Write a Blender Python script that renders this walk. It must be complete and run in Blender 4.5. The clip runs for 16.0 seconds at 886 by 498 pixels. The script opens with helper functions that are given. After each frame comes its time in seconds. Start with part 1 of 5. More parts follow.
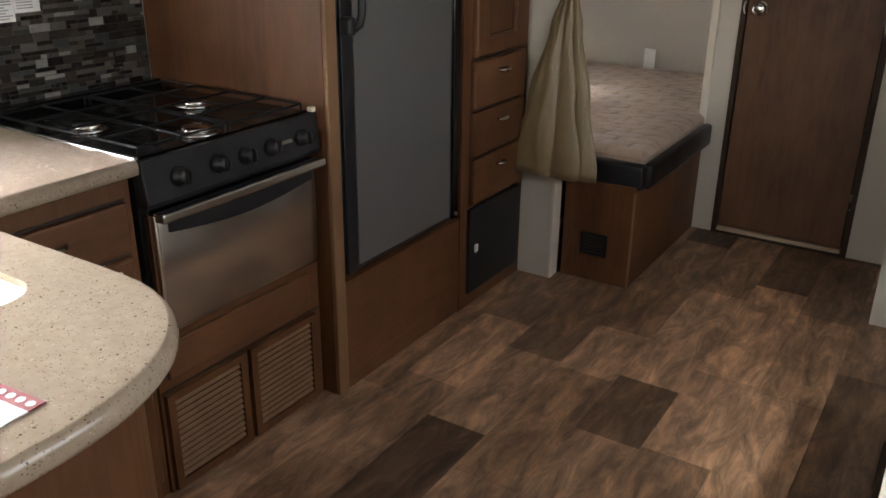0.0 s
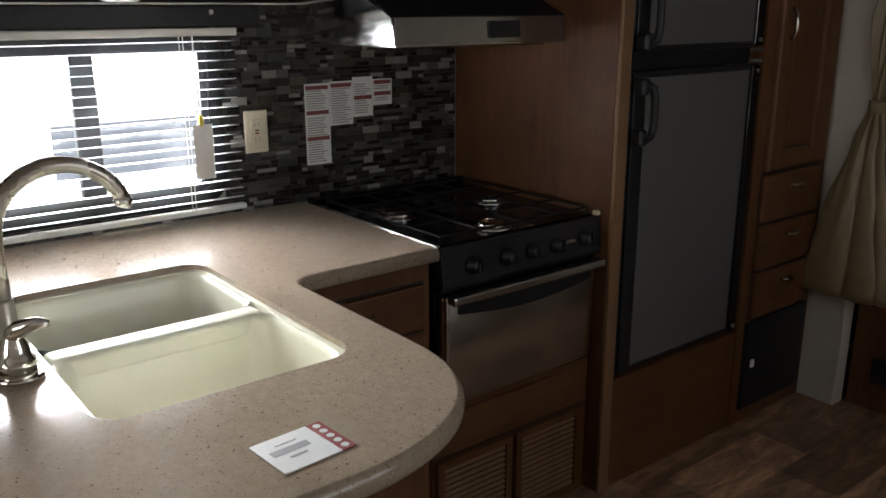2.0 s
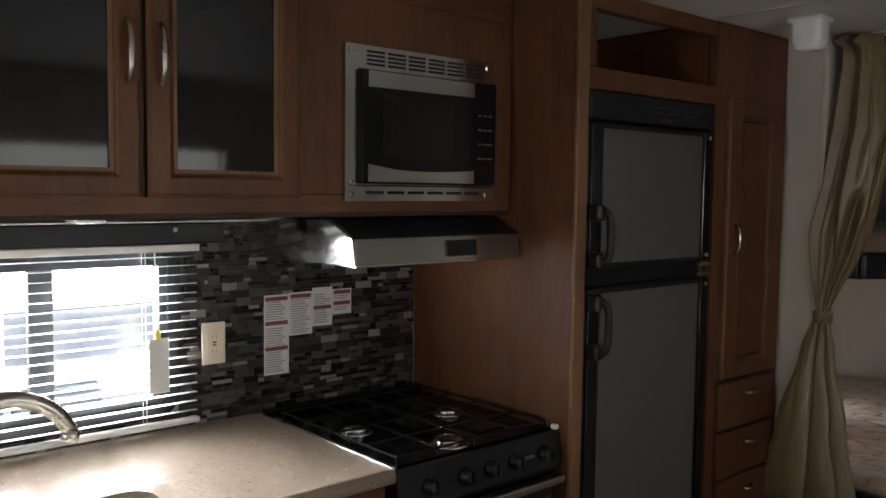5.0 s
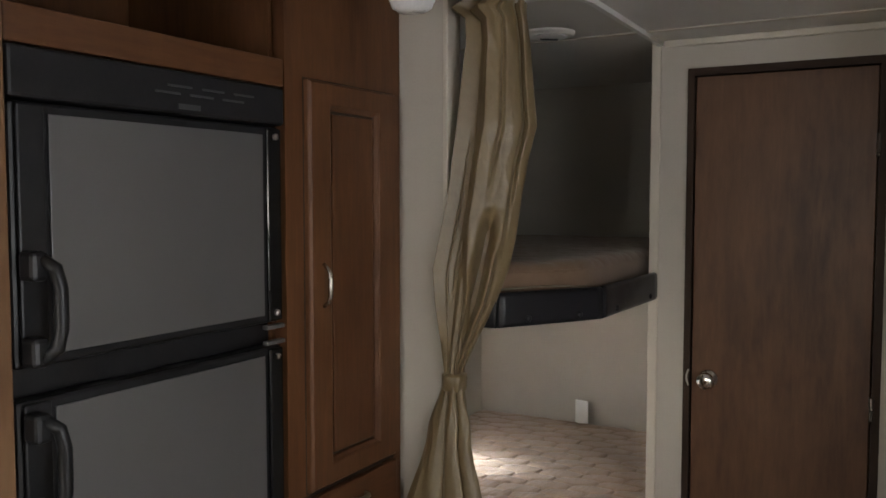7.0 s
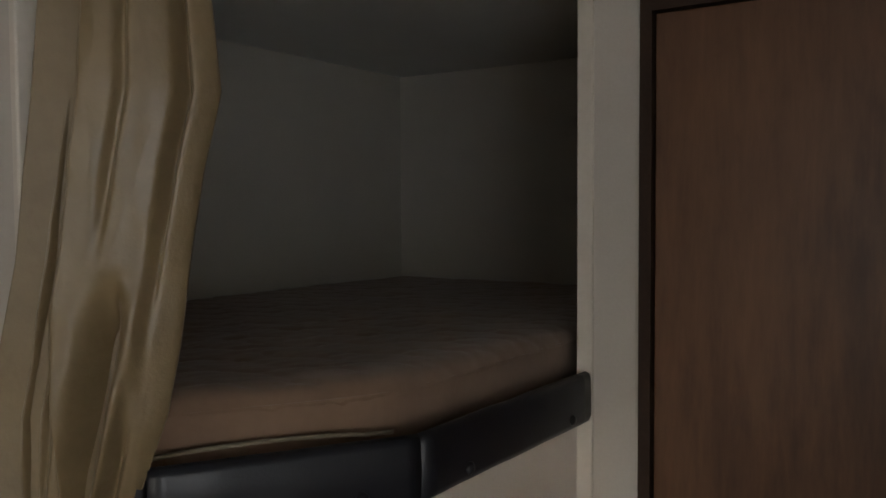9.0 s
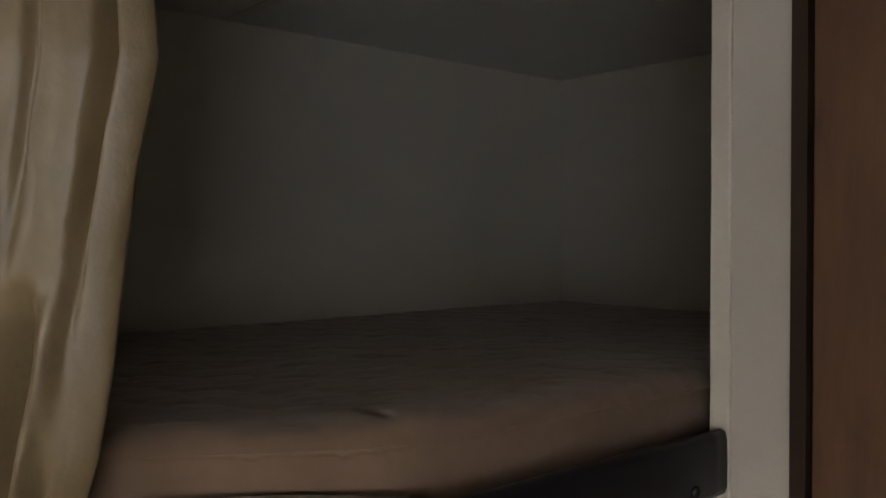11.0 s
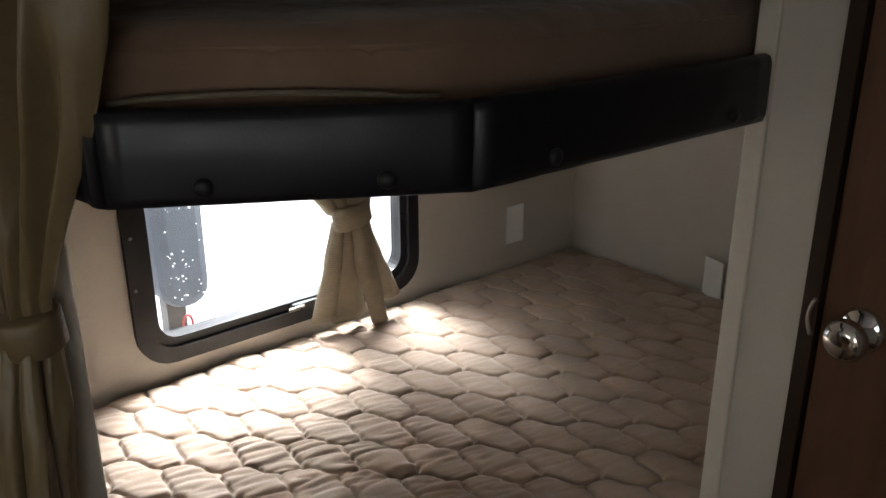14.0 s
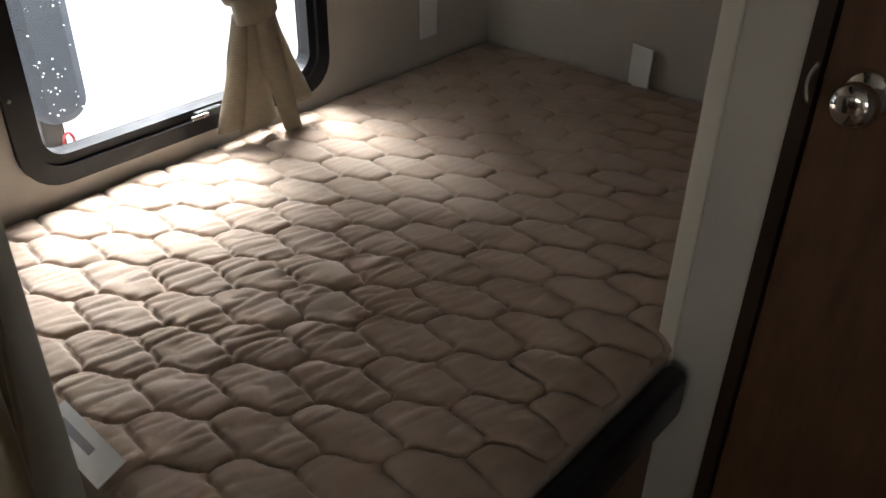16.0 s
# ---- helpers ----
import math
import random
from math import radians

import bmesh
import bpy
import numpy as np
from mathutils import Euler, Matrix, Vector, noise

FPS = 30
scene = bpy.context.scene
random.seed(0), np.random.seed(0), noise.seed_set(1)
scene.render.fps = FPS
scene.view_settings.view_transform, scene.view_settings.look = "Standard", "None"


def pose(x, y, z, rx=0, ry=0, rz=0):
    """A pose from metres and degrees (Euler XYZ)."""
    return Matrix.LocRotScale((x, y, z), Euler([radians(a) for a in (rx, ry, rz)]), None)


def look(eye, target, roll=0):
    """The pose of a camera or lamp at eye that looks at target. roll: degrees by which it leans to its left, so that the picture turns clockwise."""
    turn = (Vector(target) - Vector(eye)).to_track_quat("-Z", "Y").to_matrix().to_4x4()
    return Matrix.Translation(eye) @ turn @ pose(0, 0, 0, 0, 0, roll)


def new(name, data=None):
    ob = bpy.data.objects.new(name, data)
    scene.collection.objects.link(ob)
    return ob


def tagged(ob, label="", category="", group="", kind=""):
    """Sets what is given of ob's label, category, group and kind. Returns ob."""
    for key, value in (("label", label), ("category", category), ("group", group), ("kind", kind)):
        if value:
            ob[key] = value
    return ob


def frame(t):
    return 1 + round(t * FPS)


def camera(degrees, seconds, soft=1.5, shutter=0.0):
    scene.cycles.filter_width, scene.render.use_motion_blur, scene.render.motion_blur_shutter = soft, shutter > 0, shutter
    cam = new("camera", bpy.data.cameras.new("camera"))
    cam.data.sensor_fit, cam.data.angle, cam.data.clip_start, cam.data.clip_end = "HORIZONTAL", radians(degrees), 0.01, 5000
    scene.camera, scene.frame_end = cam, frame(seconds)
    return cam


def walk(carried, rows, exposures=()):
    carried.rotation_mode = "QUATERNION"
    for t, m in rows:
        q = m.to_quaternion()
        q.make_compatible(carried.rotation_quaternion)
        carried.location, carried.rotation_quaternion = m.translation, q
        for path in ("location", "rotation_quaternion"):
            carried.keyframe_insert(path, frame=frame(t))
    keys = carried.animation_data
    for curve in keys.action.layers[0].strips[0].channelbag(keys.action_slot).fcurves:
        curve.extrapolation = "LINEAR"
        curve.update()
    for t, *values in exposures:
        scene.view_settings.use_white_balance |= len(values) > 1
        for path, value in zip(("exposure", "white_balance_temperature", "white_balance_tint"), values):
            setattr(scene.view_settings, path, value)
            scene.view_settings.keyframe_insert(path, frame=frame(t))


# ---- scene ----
# ---- camera ----
cam = camera(55.2, 16.0, soft=1.6)
PATH = [
    (0.0, (2.165, -1.147, 1.415), (1.175, 0.415, 0.654), 0.6),
    (0.5, (2.201, -1.198, 1.425), (0.940, 0.157, 0.667), 0.3),
    (1.0, (2.224, -1.214, 1.432), (0.842, 0.049, 0.730), 0.1),
    (1.5, (2.228, -1.228, 1.442), (0.778, 0.004, 0.823), 0.0),
    (2.0, (2.230, -1.243, 1.455), (0.722, -0.048, 0.907), -0.1),
    (2.5, (2.239, -1.257, 1.466), (0.692, -0.075, 1.003), -0.2),
    (3.0, (2.258, -1.271, 1.482), (0.689, -0.086, 1.120), -0.2),
    (5.5, (2.198, -1.206, 1.565), (0.762, 0.183, 1.480), -0.4),
    (6.0, (2.129, -0.932, 1.564), (0.885, 0.631, 1.451), 0.0),
    (6.5, (2.053, -0.532, 1.593), (0.970, 1.146, 1.478), 0.0),
    (7.0, (1.924, -0.177, 1.607), (0.937, 1.559, 1.485), 0.0),
    (7.5, (1.867, 0.209, 1.617), (0.943, 1.978, 1.494), -0.1),
    (8.0, (1.851, 0.611, 1.637), (0.921, 2.378, 1.514), -0.1),
    (8.5, (1.793, 0.949, 1.655), (0.798, 2.680, 1.540), -0.2),
    (11.0, (1.785, 1.555, 1.629), (0.280, 2.865, 1.599), 0.0),
    (11.5, (1.768, 1.552, 1.600), (0.270, 2.878, 1.484), -0.2),
    (12.0, (1.760, 1.559, 1.583), (0.264, 2.863, 1.338), -0.3),
    (12.5, (1.752, 1.561, 1.565), (0.264, 2.846, 1.199), -0.2),
    (13.0, (1.744, 1.562, 1.537), (0.273, 2.827, 1.054), -0.2),
    (13.5, (1.742, 1.562, 1.521), (0.290, 2.801, 0.921), 0.0),
    (14.0, (1.738, 1.566, 1.504), (0.308, 2.778, 0.810), -0.1),
    (14.5, (1.742, 1.570, 1.490), (0.334, 2.758, 0.712), -0.1),
    (15.0, (1.741, 1.573, 1.473), (0.362, 2.737, 0.612), -0.1),
    (15.5, (1.712, 1.581, 1.439), (0.389, 2.721, 0.464), -0.1),
    (16.0, (1.563, 1.566, 1.402), (0.473, 2.852, 0.326), 1.1),
]
EXPOSURES = [(0.0, 2.66), (0.5, 2.33), (1.0, 1.52), (1.5, 1.46), (2.0, 1.2), (3.0, 0.98), (5.5, 2.02), (6.0, 2.5), (6.5, 2.65), (7.0, 2.6), (7.5, 2.42), (8.5, 2.33), (11.0, 2.74), (11.5, 2.64), (12.0, 2.38), (13.0, 2.0), (14.0, 1.58), (15.0, 1.34), (16.0, 1.25)]
walk(cam, [(t, look(eye, target, roll)) for t, eye, target, roll in PATH], EXPOSURES)

# ---- world and lights ----
world = bpy.data.worlds.new("sky")
scene.world = world
world.use_nodes = True
sky = world.node_tree.nodes.new("ShaderNodeTexSky")
sky.sky_type, sky.sun_disc = "NISHITA", False
sky.sun_elevation, sky.sun_rotation = radians(61), radians(117)
grey = world.node_tree.nodes.new("ShaderNodeHueSaturation")
grey.inputs["Saturation"].default_value = 0.25
world.node_tree.links.new(sky.outputs[0], grey.inputs["Color"])
world.node_tree.links.new(grey.outputs[0], world.node_tree.nodes["Background"].inputs[0])
world.node_tree.nodes["Background"].inputs[1].default_value = 0.15
sun = new("overcast_sun", bpy.data.lights.new("overcast_sun", "SUN"))
sun.data.energy, sun.data.angle, sun.data.color = 1.5, radians(25), (1.0, 0.97, 0.93)
sun.matrix_world = look((3, -1.5, 6), (0, 0, 0))


def sky_lamp(name, eye, target, wide, high, watts, tone=(1.0, 0.985, 0.96)):
    """The sky's light at a window's opening, known or added."""
    d = bpy.data.lights.new(name, "AREA")
    d.shape, d.size, d.size_y, d.energy, d.color = "RECTANGLE", wide, high, watts, tone
    o = new(name, d)
    o.matrix_world = look(eye, target)
    return o


sky_lamp("kitchen_window_light", (-0.45, -0.52, 1.45), (0.80, -0.74, 0.92), 0.76, 0.52, 88, (0.97, 0.98, 1.0))
sky_lamp("bunk_window_light", (-0.55, 2.90, 1.80), (0.25, 2.12, 0.60), 0.70, 0.7, 80, (0.93, 0.97, 1.0))
sky_lamp("dinette_window_light", (3.02, 0.3, 1.45), (1.2, 0.7, 0.35), 1.1, 0.7, 0.25, (1.0, 0.94, 0.84))
# added fill from an assumed opening in the unseen front wall
sky_lamp("front_window_light", (1.4, -4.05, 1.45), (1.4, 0, 0.8), 1.4, 0.6, 5.2, (1.0, 0.94, 0.84))

# ---- materials ----
def nodes_of(name):
    m = bpy.data.materials.new(name)
    m.use_nodes = True
    t = m.node_tree
    return m, t, t.nodes["Principled BSDF"]


def add(t, kind, **values):
    n = t.nodes.new(kind)
    for k, v in values.items():
        n.inputs[k].default_value = v
    return n


def ramp(t, source, stops):
    r = t.nodes.new("ShaderNodeValToRGB")
    e = r.color_ramp.elements
    while len(e) < len(stops):
        e.new(0.5)
    for el, (p, c) in zip(e, stops):
        el.position, el.color = p, (*c, 1)
    t.links.new(source, r.inputs[0])
    return r.outputs[0]


def mixed(t, fac, a, b, how="MIX"):
    n = t.nodes.new("ShaderNodeMix")
    n.data_type, n.blend_type = "RGBA", how
    for sock, v in ((n.inputs[0], fac), (n.inputs[6], a), (n.inputs[7], b)):
        if isinstance(v, (int, float)):
            sock.default_value = v
        elif isinstance(v, tuple):
            sock.default_value = (*v, 1)
        else:
            t.links.new(v, sock)
    return n.outputs[2]


def place_coords(t, scale=(1, 1, 1)):
    g = t.nodes.new("ShaderNodeNewGeometry")
    m = t.nodes.new("ShaderNodeMapping")
    m.inputs["Scale"].default_value = scale
    t.links.new(g.outputs["Position"], m.inputs["Vector"])
    return m.outputs[0]


def noise_tex(t, coords, scale, detail=4.0, rough=0.6, warp=0.0):
    n = add(t, "ShaderNodeTexNoise", Scale=scale, Detail=detail, Roughness=rough, Distortion=warp)
    t.links.new(coords, n.inputs["Vector"])
    return n.outputs[0]


def bumped(t, b, height, strength, distance=0.002):
    n = add(t, "ShaderNodeBump", Strength=strength, Distance=distance)
    t.links.new(height, n.inputs["Height"])
    t.links.new(n.outputs[0], b.inputs["Normal"])


def plain(name, dark, light, rough=0.5, metal=0.0, scale=6.0, fine=120.0, bump=0.1, stretch=(1, 1, 1), coat=0.0, spread=0.12):
    """Two tones at a broad and a fine scale, with fine relief."""
    m, t, b = nodes_of(name)
    c = place_coords(t, stretch)
    broad, grain = noise_tex(t, c, scale), noise_tex(t, c, fine, 2.0)
    col = ramp(t, broad, [(0.3, dark), (0.7, light)])
    col = mixed(t, 0.25, col, ramp(t, grain, [(0.35, dark), (0.65, light)]))
    t.links.new(col, b.inputs["Base Color"])
    r = t.nodes.new("ShaderNodeMapRange")
    r.inputs["To Min"].default_value, r.inputs["To Max"].default_value = max(0.02, rough - spread), min(1, rough + spread)
    t.links.new(broad, r.inputs["Value"])
    t.links.new(r.outputs[0], b.inputs["Roughness"])
    b.inputs["Metallic"].default_value = metal
    b.inputs["Coat Weight"].default_value = coat
    if bump:
        bumped(t, b, grain, bump)
    return m


def wood(name, dark, mid, light, stretch=(8, 8, 0.9), rough=0.5, by_piece=0.0, coat=0.05):
    m, t, b = nodes_of(name)
    c = place_coords(t, stretch)
    grain = noise_tex(t, c, 2.2, 8.0, 0.65, 1.2)
    fine = noise_tex(t, c, 14.0, 3.0)
    cloud = noise_tex(t, place_coords(t, (3, 1, 1)) if by_piece else place_coords(t, (1.6, 1.6, 0.8)), 4.0 if by_piece else 3.2, 5.0)
    col = ramp(t, grain, [(0.28, dark), (0.5, mid), (0.74, light)])
    col = mixed(t, 0.3, col, ramp(t, fine, [(0.35, dark), (0.7, light)]))
    col = mixed(t, 0.45, col, ramp(t, cloud, [(0.33, dark), (0.67, light)]), "MIX")
    if by_piece:
        info = t.nodes.new("ShaderNodeObjectInfo")
        tone = ramp(t, info.outputs["Random"], [(0.0, (0.40, 0.38, 0.37)), (0.35, (0.8, 0.75, 0.70)), (0.7, (1.2, 1.08, 0.95)), (1.0, (1.7, 1.5, 1.28))])
        col = mixed(t, by_piece, col, tone, "MULTIPLY")
        stain = noise_tex(t, place_coords(t, (3.2, 0.9, 1)), 5.0, 7.0, 0.72, 0.9)
        col = mixed(t, 0.85, col, ramp(t, stain, [(0.34, (0.36, 0.34, 0.33)), (0.50, (0.95, 0.92, 0.88)), (0.64, (1.7, 1.55, 1.38))]), "MULTIPLY")
    t.links.new(col, b.inputs["Base Color"])
    b.inputs["Roughness"].default_value = rough
    b.inputs["Coat Weight"].default_value = coat
    b.inputs["Coat Roughness"].default_value = 0.3
    b.inputs["Specular IOR Level"].default_value = 0.3
    bumped(t, b, fine, 0.12, 0.001)
    return m


def glass(name, tint=(1, 1, 1), rough=0.0):
    m, t, b = nodes_of(name)
    b.inputs["Base Color"].default_value = (*tint, 1)
    b.inputs["Transmission Weight"].default_value = 1.0
    b.inputs["Roughness"].default_value = rough
    b.inputs["IOR"].default_value = 1.45
    return m


CABINET = wood("cabinet_wood", (0.050, 0.0186, 0.0070), (0.096, 0.0375, 0.0140), (0.160, 0.069, 0.027))
CABINET_EDGE = wood("edge_band_wood", (0.12, 0.058, 0.027), (0.17, 0.090, 0.044), (0.23, 0.13, 0.066))
CABINET_H = wood("cabinet_wood_rail", (0.050, 0.0186, 0.0070), (0.096, 0.0375, 0.0140), (0.160, 0.069, 0.027), (8, 0.9, 8))
# dark brown for joints; also stands in for shade behind louvres and under cabinets
GROOVE = plain("dark_gap_brown", (0.018, 0.009, 0.005), (0.03, 0.015, 0.008), 0.6)
DOOR_WOOD = wood("door_wood", (0.047, 0.0215, 0.0108), (0.101, 0.0475, 0.0235), (0.168, 0.084, 0.042), (6, 6, 0.8), 0.5)
DOOR_TRIM = plain("door_trim_brown", (0.026, 0.015, 0.0095), (0.044, 0.025, 0.016), 0.6)
DOOR_TRIM.node_tree.nodes["Principled BSDF"].inputs["Specular IOR Level"].default_value = 0.2
PLANKS = [wood("vinyl_plank_" + n, *(tuple(v * k for v in c) for c in ((0.080, 0.049, 0.031), (0.175, 0.110, 0.071), (0.30, 0.195, 0.126))), (9, 0.9, 9), 0.42, 0.35, 0.05)
          for n, k in (("tan", 2.15), ("brown", 1.50), ("umber", 1.05), ("smoky", 0.64))]
WALLPAPER = plain("wall_vinyl", (0.425, 0.395, 0.342), (0.485, 0.452, 0.395), 0.6, scale=3, fine=160, bump=0.12)
TRIM = plain("wall_trim", (0.50, 0.46, 0.39), (0.57, 0.53, 0.45), 0.45, scale=5)
CEILING = plain("ceiling_panel", (0.60, 0.59, 0.56), (0.68, 0.67, 0.64), 0.6, scale=3, fine=90, bump=0.1)
WHITE = plain("white_plastic", (0.70, 0.70, 0.68), (0.80, 0.80, 0.78), 0.35, scale=8, bump=0.02)
IVORY = plain("ivory_plastic", (0.66, 0.60, 0.46), (0.74, 0.68, 0.54), 0.35, scale=8, bump=0.02)
BLACK = plain("black_plastic", (0.009, 0.009, 0.010), (0.018, 0.018, 0.020), 0.38, scale=8, bump=0.08)
BLACK.node_tree.nodes["Principled BSDF"].inputs["Specular IOR Level"].default_value = 0.28
BLACK_GLOSS = plain("black_enamel", (0.006, 0.006, 0.007), (0.011, 0.011, 0.012), 0.14, scale=8, bump=0.02, spread=0.05)
BLACK_GLOSS.node_tree.nodes["Principled BSDF"].inputs["Specular IOR Level"].default_value = 0.35
IRON = plain("cast_iron", (0.005, 0.005, 0.005), (0.010, 0.010, 0.010), 0.7, scale=20, fine=300, bump=0.3)
IRON.node_tree.nodes["Principled BSDF"].inputs["Specular IOR Level"].default_value = 0.2
CAVITY = plain("dark_inside", (0.012, 0.010, 0.009), (0.022, 0.018, 0.015), 0.8)
STEEL = plain("brushed_steel", (0.55, 0.55, 0.555), (0.62, 0.62, 0.625), 0.20, 1.0, scale=2, fine=300, bump=0.0, spread=0.04)
DULL_STEEL = plain("steel_look_panel", (0.15, 0.15, 0.15), (0.17, 0.17, 0.17), 0.38, 0.5, scale=1.5, fine=400, bump=0.05, spread=0.05)
POLISHED = plain("polished_steel", (0.74, 0.73, 0.72), (0.80, 0.79, 0.78), 0.10, 1.0, bump=0.0, spread=0.03)
CHROME = plain("polished_chrome", (0.68, 0.66, 0.63), (0.75, 0.73, 0.70), 0.09, 1.0, bump=0.0, spread=0.04)
NICKEL = plain("satin_nickel", (0.42, 0.39, 0.35), (0.50, 0.47, 0.43), 0.28, 1.0, bump=0.02)
SINK = plain("cream_acrylic", (0.83, 0.82, 0.68), (0.87, 0.86, 0.73), 0.20, scale=3, bump=0.01)
VINYL = plain("black_vinyl_upholstery", (0.0055, 0.006, 0.0085), (0.010, 0.0105, 0.0145), 0.36, scale=7, fine=260, bump=0.10)
VINYL.node_tree.nodes["Principled BSDF"].inputs["Specular IOR Level"].default_value = 0.35
PAPER = plain("white_paper", (0.66, 0.66, 0.65), (0.74, 0.74, 0.73), 0.6, bump=0.02)
INK = plain("grey_print", (0.22, 0.22, 0.23), (0.3, 0.3, 0.31), 0.6, bump=0.0)
FAINT = plain("faint_print", (0.045, 0.046, 0.048), (0.065, 0.066, 0.068), 0.5, bump=0.0)
RED = plain("red_print", (0.20, 0.007, 0.009), (0.25, 0.010, 0.012), 0.7, bump=0.0)
DARK_RED = plain("dark_red_print", (0.16, 0.03, 0.03), (0.22, 0.04, 0.04), 0.5, bump=0.0)
YELLOW = plain("yellow_plastic", (0.62, 0.52, 0.05), (0.7, 0.6, 0.08), 0.4, bump=0.0)
RUBBER = plain("tyre_rubber", (0.035, 0.045, 0.06), (0.06, 0.07, 0.09), 0.7, scale=9, fine=60, bump=0.4)
SNOW = plain("snow", (0.78, 0.80, 0.84), (0.86, 0.87, 0.9), 0.8, scale=2, bump=0.2)
SKIRT = plain("grey_blue_panel", (0.10, 0.115, 0.14), (0.17, 0.19, 0.22), 0.5, scale=3, fine=30, bump=0.1)
SIDING = plain("white_siding", (0.66, 0.68, 0.71), (0.74, 0.76, 0.79), 0.5, scale=1, bump=0.02)
THRESHOLD = wood("light_threshold", (0.30, 0.22, 0.16), (0.42, 0.32, 0.24), (0.52, 0.40, 0.31), (1.5, 12, 12))
CLEAR = glass("window_glass")
FROST = plain("frosted_cover", (0.72, 0.73, 0.74), (0.8, 0.81, 0.82), 0.3, bump=0.0)


def smoked():
    m, t, b = nodes_of("smoked_glass")
    b.inputs["Base Color"].default_value = (0.012, 0.012, 0.013, 1)
    b.inputs["Roughness"].default_value = 0.06
    c = noise_tex(t, place_coords(t, (1, 6, 1)), 9.0, 4.0)
    bumped(t, b, c, 0.08, 0.002)
    return m


SMOKED = smoked()


def solid_surface():
    m, t, b = nodes_of("speckled_solid_surface")
    c = place_coords(t)
    base = ramp(t, noise_tex(t, c, 60, 3.0), [(0.3, (0.325, 0.255, 0.190)), (0.7, (0.385, 0.31, 0.236))])
    for scale, cut, many, tone in ((260, 0.17, 0.80, (0.21, 0.155, 0.11)), (230, 0.13, 0.92, (0.52, 0.44, 0.34)), (105, 0.10, 0.86, (0.085, 0.06, 0.045))):
        v = add(t, "ShaderNodeTexVoronoi", Scale=scale)
        t.links.new(c, v.inputs["Vector"])
        pick = t.nodes.new("ShaderNodeMath")
        pick.operation = "GREATER_THAN"
        pick.inputs[1].default_value = many
        sep = t.nodes.new("ShaderNodeSeparateColor")
        t.links.new(v.outputs["Color"], sep.inputs[0])
        t.links.new(sep.outputs[0], pick.inputs[0])
        near = t.nodes.new("ShaderNodeMath")
        near.operation = "LESS_THAN"
        near.inputs[1].default_value = cut * 2
        t.links.new(v.outputs["Distance"], near.inputs[0])
        both = t.nodes.new("ShaderNodeMath")
        both.operation = "MULTIPLY"
        t.links.new(pick.outputs[0], both.inputs[0])
        t.links.new(near.outputs[0], both.inputs[1])
        base = mixed(t, both.outputs[0], base, tone)
    t.links.new(base, b.inputs["Base Color"])
    b.inputs["Roughness"].default_value = 0.09
    return m


COUNTER = solid_surface()


def cloth(name, dark, light, sheen=0.3, rough=0.7, bump=0.25, through_light=0.0, stripe=0.0):
    m, t, b = nodes_of(name)
    c = place_coords(t)
    col = ramp(t, noise_tex(t, c, 5.0), [(0.3, dark), (0.7, light)])
    if stripe:
        bands = add(t, "ShaderNodeTexWave", Scale=stripe, Distortion=6.0, Detail=4.0)
        bands.bands_direction = "Z"
        t.links.new(c, bands.inputs["Vector"])
        col = mixed(t, 0.28, col, ramp(t, bands.outputs[0], [(0.25, tuple(v * 0.55 for v in dark)), (0.75, light)]))
    col = mixed(t, 0.2, col, ramp(t, noise_tex(t, c, 70.0), [(0.35, dark), (0.65, light)]))
    t.links.new(col, b.inputs["Base Color"])
    b.inputs["Roughness"].default_value = rough
    b.inputs["Sheen Weight"].default_value = sheen
    bumped(t, b, noise_tex(t, c, 45.0, 5.0), bump, 0.003)
    if through_light:
        out = t.nodes["Material Output"]
        thin = t.nodes.new("ShaderNodeBsdfTranslucent")
        t.links.new(col, thin.inputs["Color"])
        mix = t.nodes.new("ShaderNodeMixShader")
        mix.inputs[0].default_value = through_light
        t.links.new(b.outputs[0], mix.inputs[1])
        t.links.new(thin.outputs[0], mix.inputs[2])
        t.links.new(mix.outputs[0], out.inputs["Surface"])
    return m


SLAT = cloth("thin_white_vinyl", (0.72, 0.73, 0.74), (0.80, 0.81, 0.82), 0.0, 0.4, bump=0.0, through_light=0.2)
CURTAIN = cloth("khaki_satin", (0.142, 0.101, 0.048), (0.205, 0.150, 0.076), 0.05, 0.42, bump=0.45)
CURTAIN.node_tree.nodes["Principled BSDF"].inputs["Specular IOR Level"].default_value = 0.6
SHEER = cloth("striped_linen", (0.17, 0.14, 0.095), (0.29, 0.245, 0.175), 0.1, 0.8, through_light=0.3, stripe=60.0)
# upper bunk: a darker brown than the lower mattress's ticking
DARK_TICKING = cloth("darker_brown_ticking", (0.150, 0.092, 0.056), (0.205, 0.130, 0.082), 0.25, 0.9, bump=0.2)
TICKING = cloth("brown_ticking", (0.30, 0.215, 0.155), (0.38, 0.28, 0.21), 0.3, 0.85, bump=0.35)


